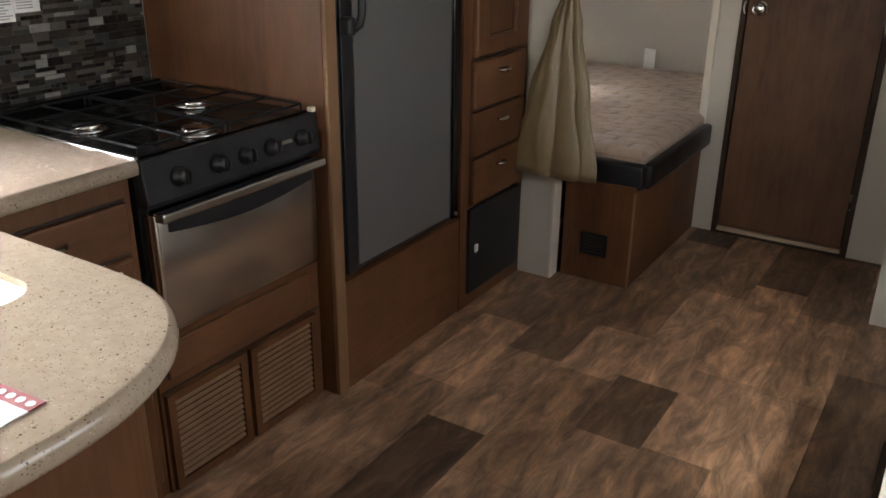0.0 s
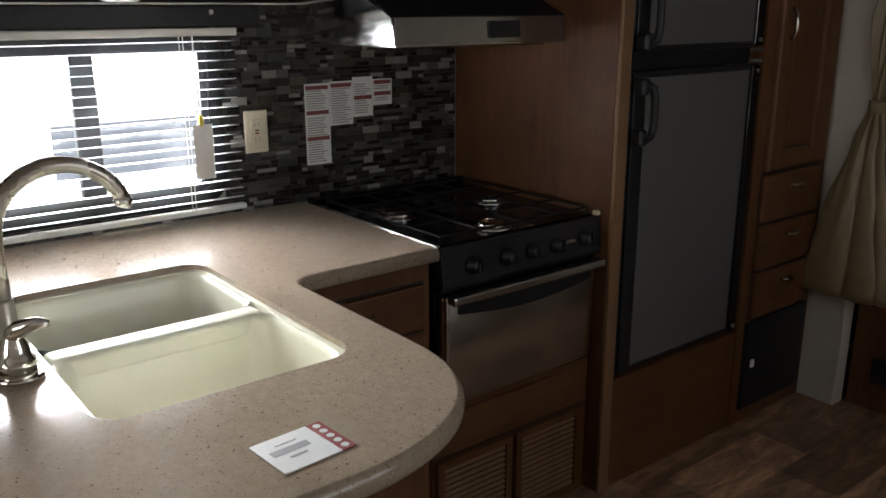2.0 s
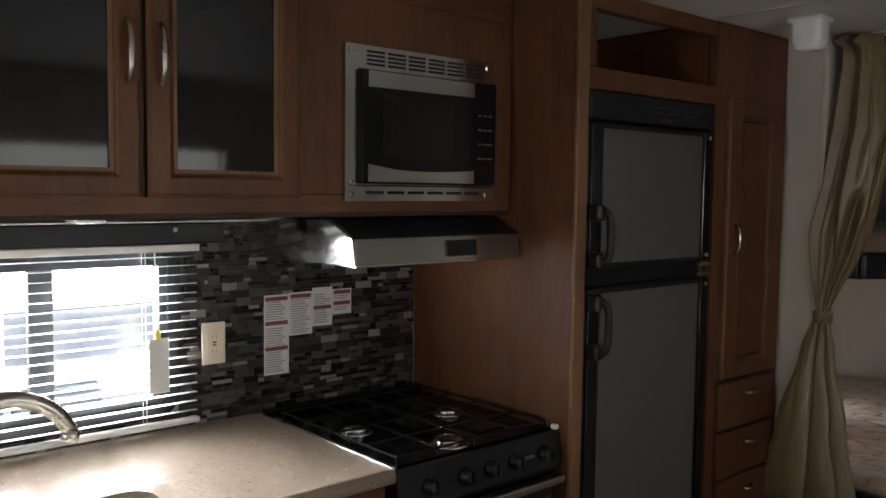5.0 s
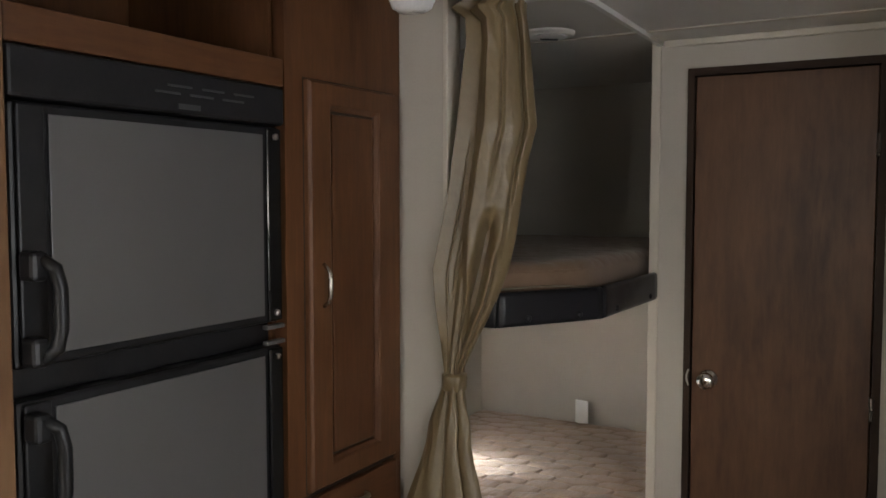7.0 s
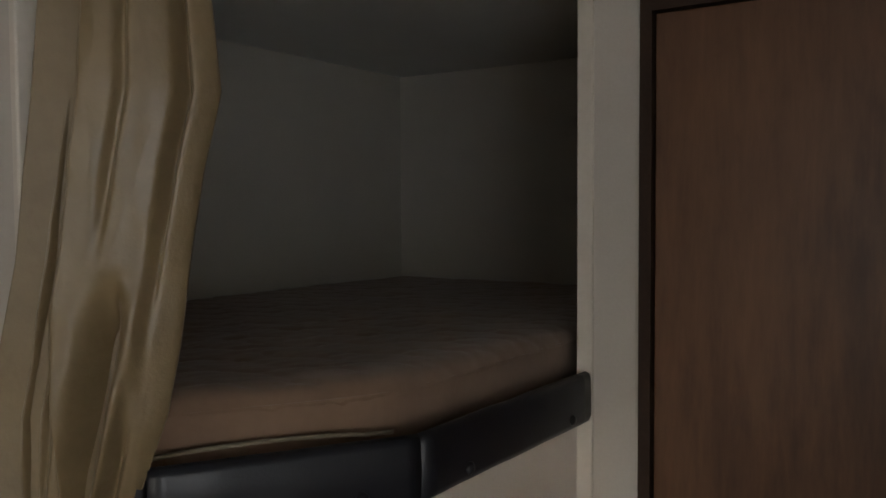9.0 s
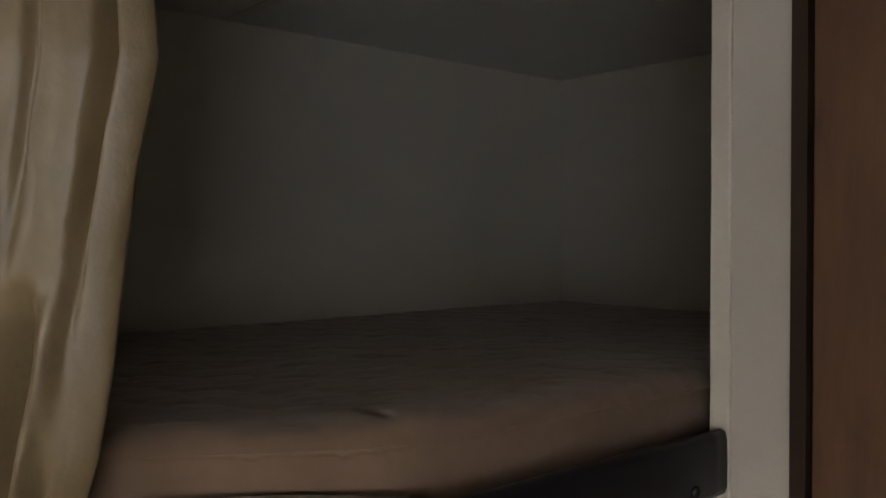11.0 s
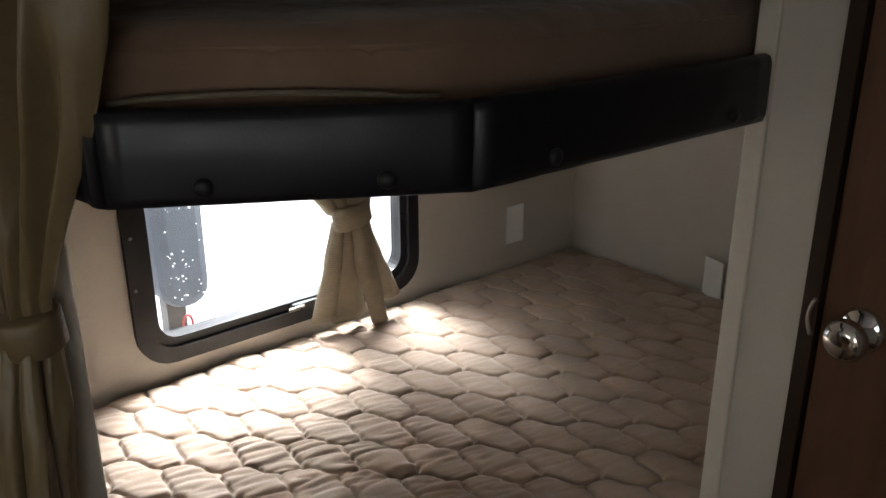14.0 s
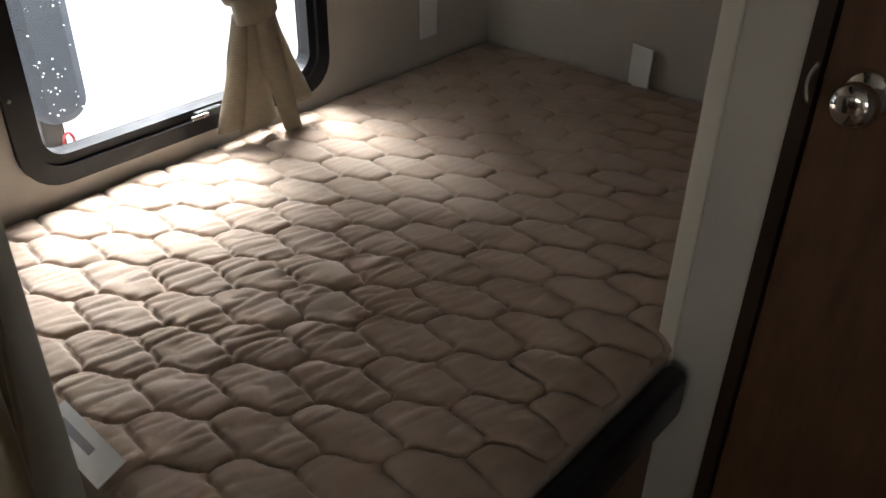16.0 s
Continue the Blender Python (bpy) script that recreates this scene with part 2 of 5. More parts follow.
def tiles():
    m, t, b = nodes_of("mosaic_glass_tile")
    info = t.nodes.new("ShaderNodeObjectInfo")
    isl = t.nodes.new("ShaderNodeNewGeometry")
    s = t.nodes.new("ShaderNodeMath")
    s.operation = "ADD"
    t.links.new(info.outputs["Random"], s.inputs[0])
    t.links.new(isl.outputs["Random Per Island"], s.inputs[1])
    f = t.nodes.new("ShaderNodeMath")
    f.operation = "FRACT"
    t.links.new(s.outputs[0], f.inputs[0])
    r = t.nodes.new("ShaderNodeValToRGB")
    r.color_ramp.interpolation = "CONSTANT"
    tones = [(0.0, (0.016, 0.014, 0.013)), (0.24, (0.030, 0.025, 0.022)), (0.44, (0.046, 0.036, 0.028)), (0.60, (0.025, 0.028, 0.028)),
             (0.74, (0.072, 0.066, 0.060)), (0.84, (0.055, 0.047, 0.034)), (0.91, (0.235, 0.225, 0.208))]
    e = r.color_ramp.elements
    while len(e) < len(tones):
        e.new(0.5)
    for el, (p, c) in zip(e, tones):
        el.position, el.color = p, (*c, 1)
    t.links.new(f.outputs[0], r.inputs[0])
    cloud = noise_tex(t, place_coords(t), 60.0, 3.0)
    col = mixed(t, 0.35, r.outputs[0], ramp(t, cloud, [(0.35, (0.6, 0.6, 0.6)), (0.65, (1.3, 1.25, 1.2))]), "MULTIPLY")
    t.links.new(col, b.inputs["Base Color"])
    rr = t.nodes.new("ShaderNodeMapRange")
    rr.inputs["To Min"].default_value, rr.inputs["To Max"].default_value = 0.08, 0.45
    t.links.new(f.outputs[0], rr.inputs["Value"])
    t.links.new(rr.outputs[0], b.inputs["Roughness"])
    bumped(t, b, cloud, 0.1, 0.001)
    return m


TILE = tiles()
GROUT = plain("dark_grout", (0.035, 0.030, 0.026), (0.055, 0.047, 0.04), 0.8, scale=30)


# ---- building helpers ----
def mesh_object(name, bm, material, smooth=False):
    me = bpy.data.meshes.new(name)
    bmesh.ops.recalc_face_normals(bm, faces=bm.faces)
    bm.to_mesh(me)
    bm.free()
    me.materials.append(material)
    if smooth:
        me.shade_smooth()
    return new(name, me)


def thing(name, at, label, category, group="", kind=""):
    e = new(name)
    e.location = at
    e.empty_display_size = 0.05
    return tagged(e, label, category, group, kind)


def part(name, bm, material, parent, label="", smooth=False):
    o = mesh_object(name, bm, material, smooth)
    o.parent = parent
    if parent.parent is None:
        o.matrix_parent_inverse = Matrix.Translation(-Vector(parent.location))
    return tagged(o, label) if label else o


def alone(name, bm, material, label, category, kind="", group="", smooth=False):
    return tagged(mesh_object(name, bm, material, smooth), label, category, group, kind)


def box(x0, x1, y0, y1, z0, z1, bevel=0.0, bm=None, seg=2):
    bm = bm or bmesh.new()
    b = bmesh.new()
    bmesh.ops.create_cube(b, size=1.0, matrix=Matrix.Translation(((x0 + x1) / 2, (y0 + y1) / 2, (z0 + z1) / 2)) @ Matrix.Diagonal((x1 - x0, y1 - y0, z1 - z0, 1)))
    if bevel:
        bmesh.ops.bevel(b, geom=b.edges[:], offset=bevel, segments=seg, affect="EDGES", profile=0.5)
    return merge(bm, b)


def merge(bm, b):
    tmp = bpy.data.meshes.new("tmp")
    b.to_mesh(tmp)
    b.free()
    bm.from_mesh(tmp)
    bpy.data.meshes.remove(tmp)
    return bm


def moved(bm, m):
    bmesh.ops.transform(bm, matrix=m, verts=bm.verts)
    return bm


def prism(points, axis, a0, a1, bevel=0.0, seg=2):
    """A closed outline in the two other axes, drawn out along axis from a0 to a1."""
    def lay(p, a):
        return {"x": (a, p[0], p[1]), "y": (p[0], a, p[1]), "z": (p[0], p[1], a)}[axis]
    bm = bmesh.new()
    lo = [bm.verts.new(lay(p, a0)) for p in points]
    hi = [bm.verts.new(lay(p, a1)) for p in points]
    bm.faces.new(lo)
    bm.faces.new(hi)
    n = len(points)
    for i in range(n):
        bm.faces.new((lo[i], lo[(i + 1) % n], hi[(i + 1) % n], hi[i]))
    bmesh.ops.recalc_face_normals(bm, faces=bm.faces)
    if bevel:
        rim = [e for e in bm.edges if len({(v in lo) for v in e.verts}) == 1]
        bmesh.ops.bevel(bm, geom=rim, offset=bevel, segments=seg, affect="EDGES", profile=0.5)
    return bm


def rounded(x0, x1, y0, y1, r, n=6):
    """The outline of a rectangle with rounded corners."""
    pts = []
    for cx, cy, a in ((x1 - r, y1 - r, 0), (x0 + r, y1 - r, 90), (x0 + r, y0 + r, 180), (x1 - r, y0 + r, 270)):
        for i in range(n + 1):
            w = radians(a + 90 * i / n)
            pts.append((cx + r * math.cos(w), cy + r * math.sin(w)))
    return pts


def ring(outer, inner, axis, a0, a1):
    """A frame between two outlines with equal numbers of points."""
    def lay(p, a):
        return {"x": (a, p[0], p[1]), "y": (p[0], a, p[1]), "z": (p[0], p[1], a)}[axis]
    bm = bmesh.new()
    rows = [[bm.verts.new(lay(p, a)) for p in pts] for pts, a in ((outer, a0), (outer, a1), (inner, a1), (inner, a0))]
    n = len(outer)
    for k in range(4):
        for i in range(n):
            bm.faces.new((rows[k][i], rows[k][(i + 1) % n], rows[(k + 1) % 4][(i + 1) % n], rows[(k + 1) % 4][i]))
    return bm


def tube(points, radius, sides=10, bm=None, caps=True):
    """A round bar along points; radius may be a list."""
    bm = bm or bmesh.new()
    pts = [Vector(p) for p in points]
    rs = radius if isinstance(radius, (list, tuple)) else [radius] * len(pts)
    up = Vector((0, 0, 1))
    d0 = (pts[1] - pts[0]).normalized()
    side = d0.cross(up if abs(d0.z) < 0.9 else Vector((1, 0, 0))).normalized()
    rows = []
    for i, p in enumerate(pts):
        d = (pts[min(i + 1, len(pts) - 1)] - pts[max(i - 1, 0)]).normalized()
        side = (side - d * side.dot(d)).normalized()
        o = d.cross(side)
        rows.append([bm.verts.new(p + (side * math.cos(a) + o * math.sin(a)) * rs[i]) for a in (2 * math.pi * k / sides for k in range(sides))])
    for a, b in zip(rows, rows[1:]):
        for k in range(sides):
            bm.faces.new((a[k], a[(k + 1) % sides], b[(k + 1) % sides], b[k]))
    if caps:
        bm.faces.new(rows[0])
        bm.faces.new(rows[-1])
    return bm


def lathe(profile, m, sides=24, bm=None):
    """Turned shape: (radius, height) pairs round m's z axis."""
    b = bmesh.new()
    rows = [[b.verts.new((r * math.cos(2 * math.pi * k / sides), r * math.sin(2 * math.pi * k / sides), h)) for k in range(sides)] for r, h in profile]
    for p, q in zip(rows, rows[1:]):
        for k in range(sides):
            b.faces.new((p[k], p[(k + 1) % sides], q[(k + 1) % sides], q[k]))
    b.faces.new(rows[0])
    b.faces.new(rows[-1])
    moved(b, m)
    return merge(bm, b) if bm else b


def wall_with_hole(axis, a0, a1, u0, u1, z0, z1, hole):
    """A wall of thickness a0..a1, with a rectangular opening (u0, u1, z0, z1) through it."""
    outer = [(u0, z0), (u1, z0), (u1, z1), (u0, z1)]
    h = [(hole[0], hole[2]), (hole[1], hole[2]), (hole[1], hole[3]), (hole[0], hole[3])]
    return ring(outer, h, axis, a0, a1)


# ---- the large structure ----
ROOM_LEFT, ROOM_RIGHT, FRONT, REAR, TOP = 0.0, 2.95, -4.0, 3.6, 2.12
WIN = (-0.95, -0.30, 0.965, 1.39)
BWIN = (2.175, 2.905, 0.615, 1.09)
bm = bmesh.new()
for y0, y1, hole in ((FRONT, 0.8, WIN), (0.8, REAR + 0.06, BWIN)):
    merge(bm, wall_with_hole("x", -0.06, ROOM_LEFT, y0, y1, -0.05, TOP + 0.05, hole))
alone("wall_kitchen_side", bm, WALLPAPER, "beige vinyl-covered trailer side wall with two window openings", "wall", "structure")
alone("wall_rear", box(0.0, ROOM_RIGHT, REAR, REAR + 0.06, -0.05, TOP + 0.05), WALLPAPER, "beige vinyl-covered rear wall behind the bunks", "wall", "structure")
alone("wall_front", wall_with_hole("y", FRONT - 0.06, FRONT, 0.0, ROOM_RIGHT, -0.05, TOP + 0.05, (0.7, 2.1, 1.15, 1.75)), WALLPAPER, "plain beige unseen front wall with an opening added for fill light", "wall", "structure")
alone("wall_dinette_side", wall_with_hole("x", ROOM_RIGHT, ROOM_RIGHT + 0.06, FRONT, REAR, -0.05, TOP + 0.05, (-0.3, 0.9, 1.0, 1.75)), WALLPAPER, "plain beige side wall with a window opening", "wall", "structure")
db = thing("dinette_base", (2.5, 0.7, 0.0), "off-white dinette bench base with a brown trim strip", "bench")
alone("ceiling", box(0.0, ROOM_RIGHT, FRONT, REAR, TOP, TOP + 0.05), CEILING, "off-white textured ceiling panels", "ceiling", "structure")
alone("partition", box(0.0, 0.836, 1.738, 1.80, 0.0, TOP), WALLPAPER, "beige partition wall beside the pantry", "wall", "structure")
alone("trim", box(0.836, 0.850, 1.734, 1.804, 0.0, TOP, 0.003), TRIM, "pale trim strip on the partition's end", "trim", "structure")
DOOR_Y = 2.65
bm = bmesh.new()
box(1.125, 1.242, DOOR_Y, DOOR_Y + 0.04, 0.0, TOP, bm=bm)
box(1.242, 1.822, DOOR_Y, DOOR_Y + 0.04, 2.022, TOP, bm=bm)
box(1.822, 2.0, DOOR_Y, DOOR_Y + 0.04, 0.0, TOP, bm=bm)
alone("wall_bath", bm, WALLPAPER, "beige bathroom wall around a brown door", "wall", "structure")
alone("wall_bath_side", box(1.125, 1.165, DOOR_Y + 0.04, REAR, 0.0, TOP), WALLPAPER, "beige wall between bunk and bathroom", "wall", "structure")
bm = box(1.118, 1.150, DOOR_Y - 0.006, DOOR_Y + 0.03, 0.0, TOP - 0.002, 0.003)
alone("trim", bm, TRIM, "pale corner trim at the bunk opening", "trim", "structure")
bm = box(2.0, 2.04, 2.02, REAR, 0.0, TOP)
box(2.04, ROOM_RIGHT, 2.02, 2.06, 0.0, TOP, bm=bm)
alone("wall_closet", bm, WALLPAPER, "beige closet wall beside the bathroom door", "wall", "structure")

part("panel", box(2.165, 2.90, 0.25, 1.19, 0.0, 0.40, 0.004), TRIM, db)
part("trim_strip", box(2.146, 2.164, 0.25, 1.19, 0.0, 0.035, 0.003), DOOR_TRIM, db)

# ---- bathroom door ----
door = thing("door_1", (1.54, DOOR_Y, 0.0), "closed dark brown wood-grain bathroom door with a crystal-chrome knob", "door", kind="structure")
fr = part("door_frame", ring([(1.240, 0.0), (1.824, 0.0), (1.824, 2.024), (1.240, 2.024)], [(1.262, 0.012), (1.800, 0.012), (1.800, 2.000), (1.262, 2.000)], "y", DOOR_Y - 0.010, DOOR_Y + 0.03), DOOR_TRIM, door, "dark brown door casing")
slab = part("door_leaf", box(1.266, 1.796, DOOR_Y - 0.002, DOOR_Y + 0.026, 0.034, 1.996, 0.003), DOOR_WOOD, door)
part("threshold", box(1.264, 1.798, DOOR_Y - 0.006, DOOR_Y + 0.028, 0.0, 0.030, 0.003), THRESHOLD, door, "light wood-look threshold strip")
kn = part("door_knob", lathe([(0.031, 0.0), (0.031, 0.004), (0.026, 0.009), (0.012, 0.013), (0.011, 0.026), (0.020, 0.032), (0.028, 0.042), (0.029, 0.050), (0.024, 0.060), (0.014, 0.064)], Matrix.Translation((1.322, DOOR_Y - 0.002, 1.012)) @ pose(0, 0, 0, 90), 20), CHROME, slab, "polished chrome door knob", True)
part("strike_plate", tube([(1.259 - 0.007 * math.sin(math.pi * k / 8), DOOR_Y - 0.0125, 0.985 + 0.054 * k / 8) for k in range(9)], 0.003, 6), NICKEL, fr, "curved metal strike plate", True)
for z in (1.76, 0.97, 0.25):
    part("hinge", tube([(1.800, DOOR_Y - 0.012, z - 0.035), (1.800, DOOR_Y - 0.012, z + 0.035)], 0.006, 8), NICKEL, fr)

# ---- windows and the outside ----
def window(name, y0, y1, z0, z1, r, bars, label):
    """A black-framed trailer window in the kitchen-side wall."""
    w = thing(name, (0.0, (y0 + y1) / 2, z0), label, "window", kind="structure")
    f = part("window_frame", ring(rounded(y0 - 0.035, y1 + 0.035, z0 - 0.035, z1 + 0.035, r), rounded(y0, y1, z0, z1, r * 0.75), "x", -0.02, 0.014), BLACK, w)
    part("inner_lip", ring(rounded(y0, y1, z0, z1, r * 0.75), rounded(y0 + 0.022, y1 - 0.022, z0 + 0.022, z1 - 0.022, r * 0.55), "x", -0.04, 0.004), BLACK, f)
    for b in bars:
        part("mullion", box(-0.035, -0.008, b - 0.030, b + 0.030, z0 + 0.010, z1 - 0.010, 0.004), BLACK, w)
    part("top_rail", box(-0.034, -0.006, y0 + 0.020, y1 - 0.020, z1 - 0.046, z1 - 0.020, 0.003), BLACK, w)
    g = part("pane", box(-0.030, -0.026, y0 + 0.015, y1 - 0.015, z0 + 0.015, z1 - 0.015), CLEAR, w)
    g.visible_shadow = False
    return w


win1 = window("window_1", -0.955, -0.295, 0.965, 1.39, 0.07, (-0.613,), "black-framed sliding kitchen window with rounded corners")
win2 = window("window_2", 2.175, 2.905, 0.618, 1.085, 0.085, (), "black-framed bunk window with rounded corners")
part("latch", box(0.012, 0.026, 2.53, 2.60, 0.622, 0.640, 0.003), BLACK, win2)
part("latch_tip", box(0.026, 0.031, 2.515, 2.56, 0.626, 0.636, 0.002), NICKEL, win2)
for y, z in ((2.155, 0.90), (2.152, 0.78)):
    part("screw", lathe([(0.004, 0), (0.004, 0.002), (0.002, 0.003)], Matrix.Translation((0.014, y, z)) @ pose(0, 0, 0, 0, 90), 10), DULL_STEEL, win2)
alone("ground", box(-400, 400, -400, 400, -0.72, -0.70), SNOW, "snow-covered ground outside the windows", "ground", "structure")
nb = thing("parked_trailer", (-5.4, 0.5, -0.7), "white travel trailer parked outside the windows", "trailer")
part("body", box(-7.4, -5.2, -5.2, 6.8, -0.15, 2.2, 0.10, seg=3), SIDING, nb)
part("window", box(-5.21, -5.185, -4.6, -3.5, 0.75, 1.45, 0.01), BLACK_GLOSS, nb)
part("skirt_panel", box(-5.205, -5.186, 0.55, 6.6, 0.06, 0.52, 0.003), SKIRT, nb, "grey-blue lower panel")
for y in (0.2, 1.0):
    part("wheel", lathe([(0.20, -0.10), (0.33, -0.10), (0.36, -0.06), (0.36, 0.06), (0.33, 0.10), (0.20, 0.10)], Matrix.Translation((-5.35, y, -0.34)) @ pose(0, 0, 0, 0, 90), 28), RUBBER, nb, smooth=True)
sp = thing("spare_tyre", (-0.62, 2.47, -0.7), "dark snow-flecked spare tyre standing on a post outside the bunk window", "tyre")
part("tread", prism(rounded(2.405, 2.555, 0.465, 1.20, 0.07), "x", -0.72, -0.50, 0.03), RUBBER, sp)
part("post", box(-0.64, -0.58, 2.44, 2.50, -0.7, 0.475, 0.004), BLACK, sp)
part("clip", tube([(-0.45, 2.447 + 0.014 * math.cos(a), 0.446 + 0.026 * math.sin(a)) for a in (radians(k * 20) for k in range(-2, 12))], 0.004, 6), RED, sp, "red wire clip")
random.seed(4)
bm = bmesh.new()
for k in range(45):
    s = random.uniform(0.0012, 0.0035)
    bmesh.ops.create_icosphere(bm, subdivisions=1, radius=s, matrix=Matrix.Translation((-0.498, random.uniform(2.42, 2.53), random.uniform(0.50, 0.86))))
tagged(part("snow_flecks", bm, SNOW, sp), kind="stuff")

# blind over the kitchen window
bl = thing("window_blind", (0.045, -0.62, 0.91), "white horizontal mini blind, lowered with open slats", "blind")
part("headrail", box(0.022, 0.062, -1.02, -0.225, 1.385, 1.405, 0.003), WHITE, bl)
slat = None
for k in range(18):
    z = 0.945 + k * 0.0250
    if slat is None:
        bm = bmesh.new()
        prof = [(0.031, 0.0), (0.037, 0.0011), (0.044, 0.0015), (0.051, 0.0011), (0.057, 0.0)]
        lo = [[bm.verts.new((x, y, z + h + 0.115 * (x - 0.044))) for x, h in prof] for y in (-1.015, -0.232)]
        up = [[bm.verts.new((x, y, z + h + 0.115 * (x - 0.044) + 0.0008)) for x, h in prof] for y in (-1.015, -0.232)]
        for i in range(4):
            bm.faces.new((lo[0][i], lo[0][i + 1], lo[1][i + 1], lo[1][i]))
            bm.faces.new((up[0][i], up[0][i + 1], up[1][i + 1], up[1][i]))
        slat = part("slat", bm, SLAT, bl)
        base_z = z
    else:
        s2 = new("slat", slat.data)
        s2.parent = bl
        s2.matrix_parent_inverse = slat.matrix_parent_inverse.copy()
        s2.location = (0, 0, z - base_z)
part("bottom_rail", box(0.030, 0.058, -1.02, -0.225, 0.912, 0.926, 0.004), WHITE, bl)
for y in (-0.93, -0.385, -0.375):
    part("ladder_cord", tube([(0.058, y, 0.92), (0.058, y, 1.40)], 0.0012, 6), WHITE, bl)
part("pull_cord", tube([(0.064, -0.352, 1.39), (0.066, -0.350, 1.25), (0.068, -0.348, 1.15)], 0.0018, 6), WHITE, bl)
part("cord_tassel", lathe([(0.003, 0.0), (0.008, 0.01), (0.008, 0.028), (0.003, 0.034)], pose(0.068, -0.348, 1.150), 10), YELLOW, bl)
part("hang_tag", box(0.070, 0.0715, -0.372, -0.318, 1.012, 1.158), PAPER, bl)
val = thing("window_valance", (0.04, -0.62, 1.405), "black valance board with a white bead above the blind", "valance")
part("board", box(0.012, 0.075, -1.40, -0.16, 1.408, 1.462, 0.003), BLACK, val)
part("bead", box(0.010, 0.079, -1.40, -0.03, 1.4635, 1.4685, 0.001), WHITE, val)
for y in (-0.845, -0.300):
    part("screw", lathe([(0.007, 0), (0.007, 0.002), (0.004, 0.004)], Matrix.Translation((0.075, y, 1.445)) @ pose(0, 0, 0, 0, 90), 12), NICKEL, val)

# ---- kitchen ----
CT = 0.89
# fridge surround
fc = thing("fridge_cabinet", (0.35, 0.95, 0.0), "tall brown wood refrigerator cabinet with an open cubby on top", "cabinet")
part("side_panel", box(0.002, 0.690, 0.578, 0.618, 0.002, TOP - 0.003), CABINET, fc)
part("edge_band", box(0.691, 0.706, 0.576, 0.622, 0.002, TOP - 0.003, 0.004), CABINET_EDGE, fc)
part("lower_panel", box(0.66, 0.700, 0.624, 1.300, 0.002, 0.366, 0.002), CABINET_H, fc)
part("middle_rail", box(0.665, 0.702, 0.624, 1.270, 1.846, 1.906, 0.003), CABINET_H, fc)
part("top_rail", box(0.665, 0.702, 0.624, 1.270, 2.066, TOP - 0.003, 0.003), CABINET_H, fc)
part("stile", box(0.665, 0.7025, 0.624, 0.652, 1.907, 2.065, 0.002), CABINET, fc)
part("cubby_back", box(0.20, 0.22, 0.624, 1.268, 1.88, 2.10), CABINET, fc)
part("cubby_floor", box(0.222, 0.66, 0.624, 1.268, 1.862, 1.880), CABINET_H, fc)
part("divider", box(0.04, 0.660, 1.270, 1.284, 0.37, TOP - 0.003), CABINET, fc)

# refrigerator
fg = thing("refrigerator", (0.36, 0.945, 0.368), "two-door refrigerator with grey steel-look panels in black frames", "refrigerator")
part("cabinet_body", box(0.06, 0.655, 0.627, 1.266, 0.370, 1.842, 0.004), BLACK, fg)
part("top_trim", box(0.656, 0.706, 0.626, 1.267, 1.762, 1.843, 0.006), BLACK, fg)
bm = bmesh.new()
for k in range(3):
    for j in range(2):
        box(0.7062, 0.708, 0.94 + 0.085 * k - 0.03 * j, 1.0 + 0.085 * k - 0.03 * j, 1.812 - 0.014 * j, 1.816 - 0.014 * j, bm=bm)
part("vent_slots", bm, FAINT, fg)
part("name_plate", box(0.7062, 0.708, 0.965, 1.02, 1.772, 1.782), FAINT, fg)


def fridge_door(z0, z1, hz0, hz1):
    d = part("fridge_door", box(0.657, 0.694, 0.632, 1.262, z0, z1, 0.007), BLACK, fg)
    part("door_panel", box(0.6945, 0.698, 0.700, 1.206, z0 + 0.018, z1 - 0.018, 0.001), DULL_STEEL, d)
    part("edge_strip", box(0.6945, 0.7035, 0.640, 0.690, z0 + 0.004, z1 - 0.004, 0.004), BLACK, d)
    part("hinge_strip", box(0.6945, 0.7035, 1.216, 1.258, z0 + 0.004, z1 - 0.004, 0.004), BLACK_GLOSS, d)
    for z in (hz0, hz1):
        part("handle_mount", box(0.7036, 0.742, 0.634, 0.664, z - 0.024, z + 0.024, 0.008), BLACK, d)
    bar = [(0.733, 0.655, hz0 - 0.01), (0.747, 0.670, hz0 + 0.004), (0.750, 0.676, hz0 + 0.035), (0.750, 0.676, hz1 - 0.035), (0.747, 0.670, hz1 - 0.004), (0.733, 0.655, hz1 + 0.01)]
    part("handle", tube(bar, 0.0115, 12), BLACK, d, "black loop handle", True)
    for z in (z0 + 0.022, z1 - 0.022):
        part("hinge_pin", lathe([(0.007, 0), (0.007, 0.006), (0.003, 0.008)], Matrix.Translation((0.7036, 1.236, z)) @ pose(0, 0, 0, 0, 90), 10), NICKEL, d)
    return d


for z in (1.288, 1.322):
    part("hinge_bracket", box(0.690, 0.7065, 1.205, 1.262, z, z + 0.009, 0.002), DULL_STEEL, fg, "steel hinge bracket")
fridge_door(0.378, 1.283, 1.105, 1.245)
fridge_door(1.335, 1.758, 1.365, 1.50)


def pull(parent, x, y, z, length=0.075, upright=False):
    """A small arched metal pull on a front facing +x."""
    h = length / 2
    pts, rad = [], []
    for k in range(9):
        s = -1 + k / 4
        out = 0.020 * (1 - s ** 4)
        pts.append((x + 0.003 + out, y + (0 if upright else s * h), z + (s * h if upright else 0)))
        rad.append(0.0042 + 0.0025 * (1 - abs(s)))
    p = part("handle", tube(pts, rad, 10), NICKEL, parent, "satin nickel pull", True)
    return p


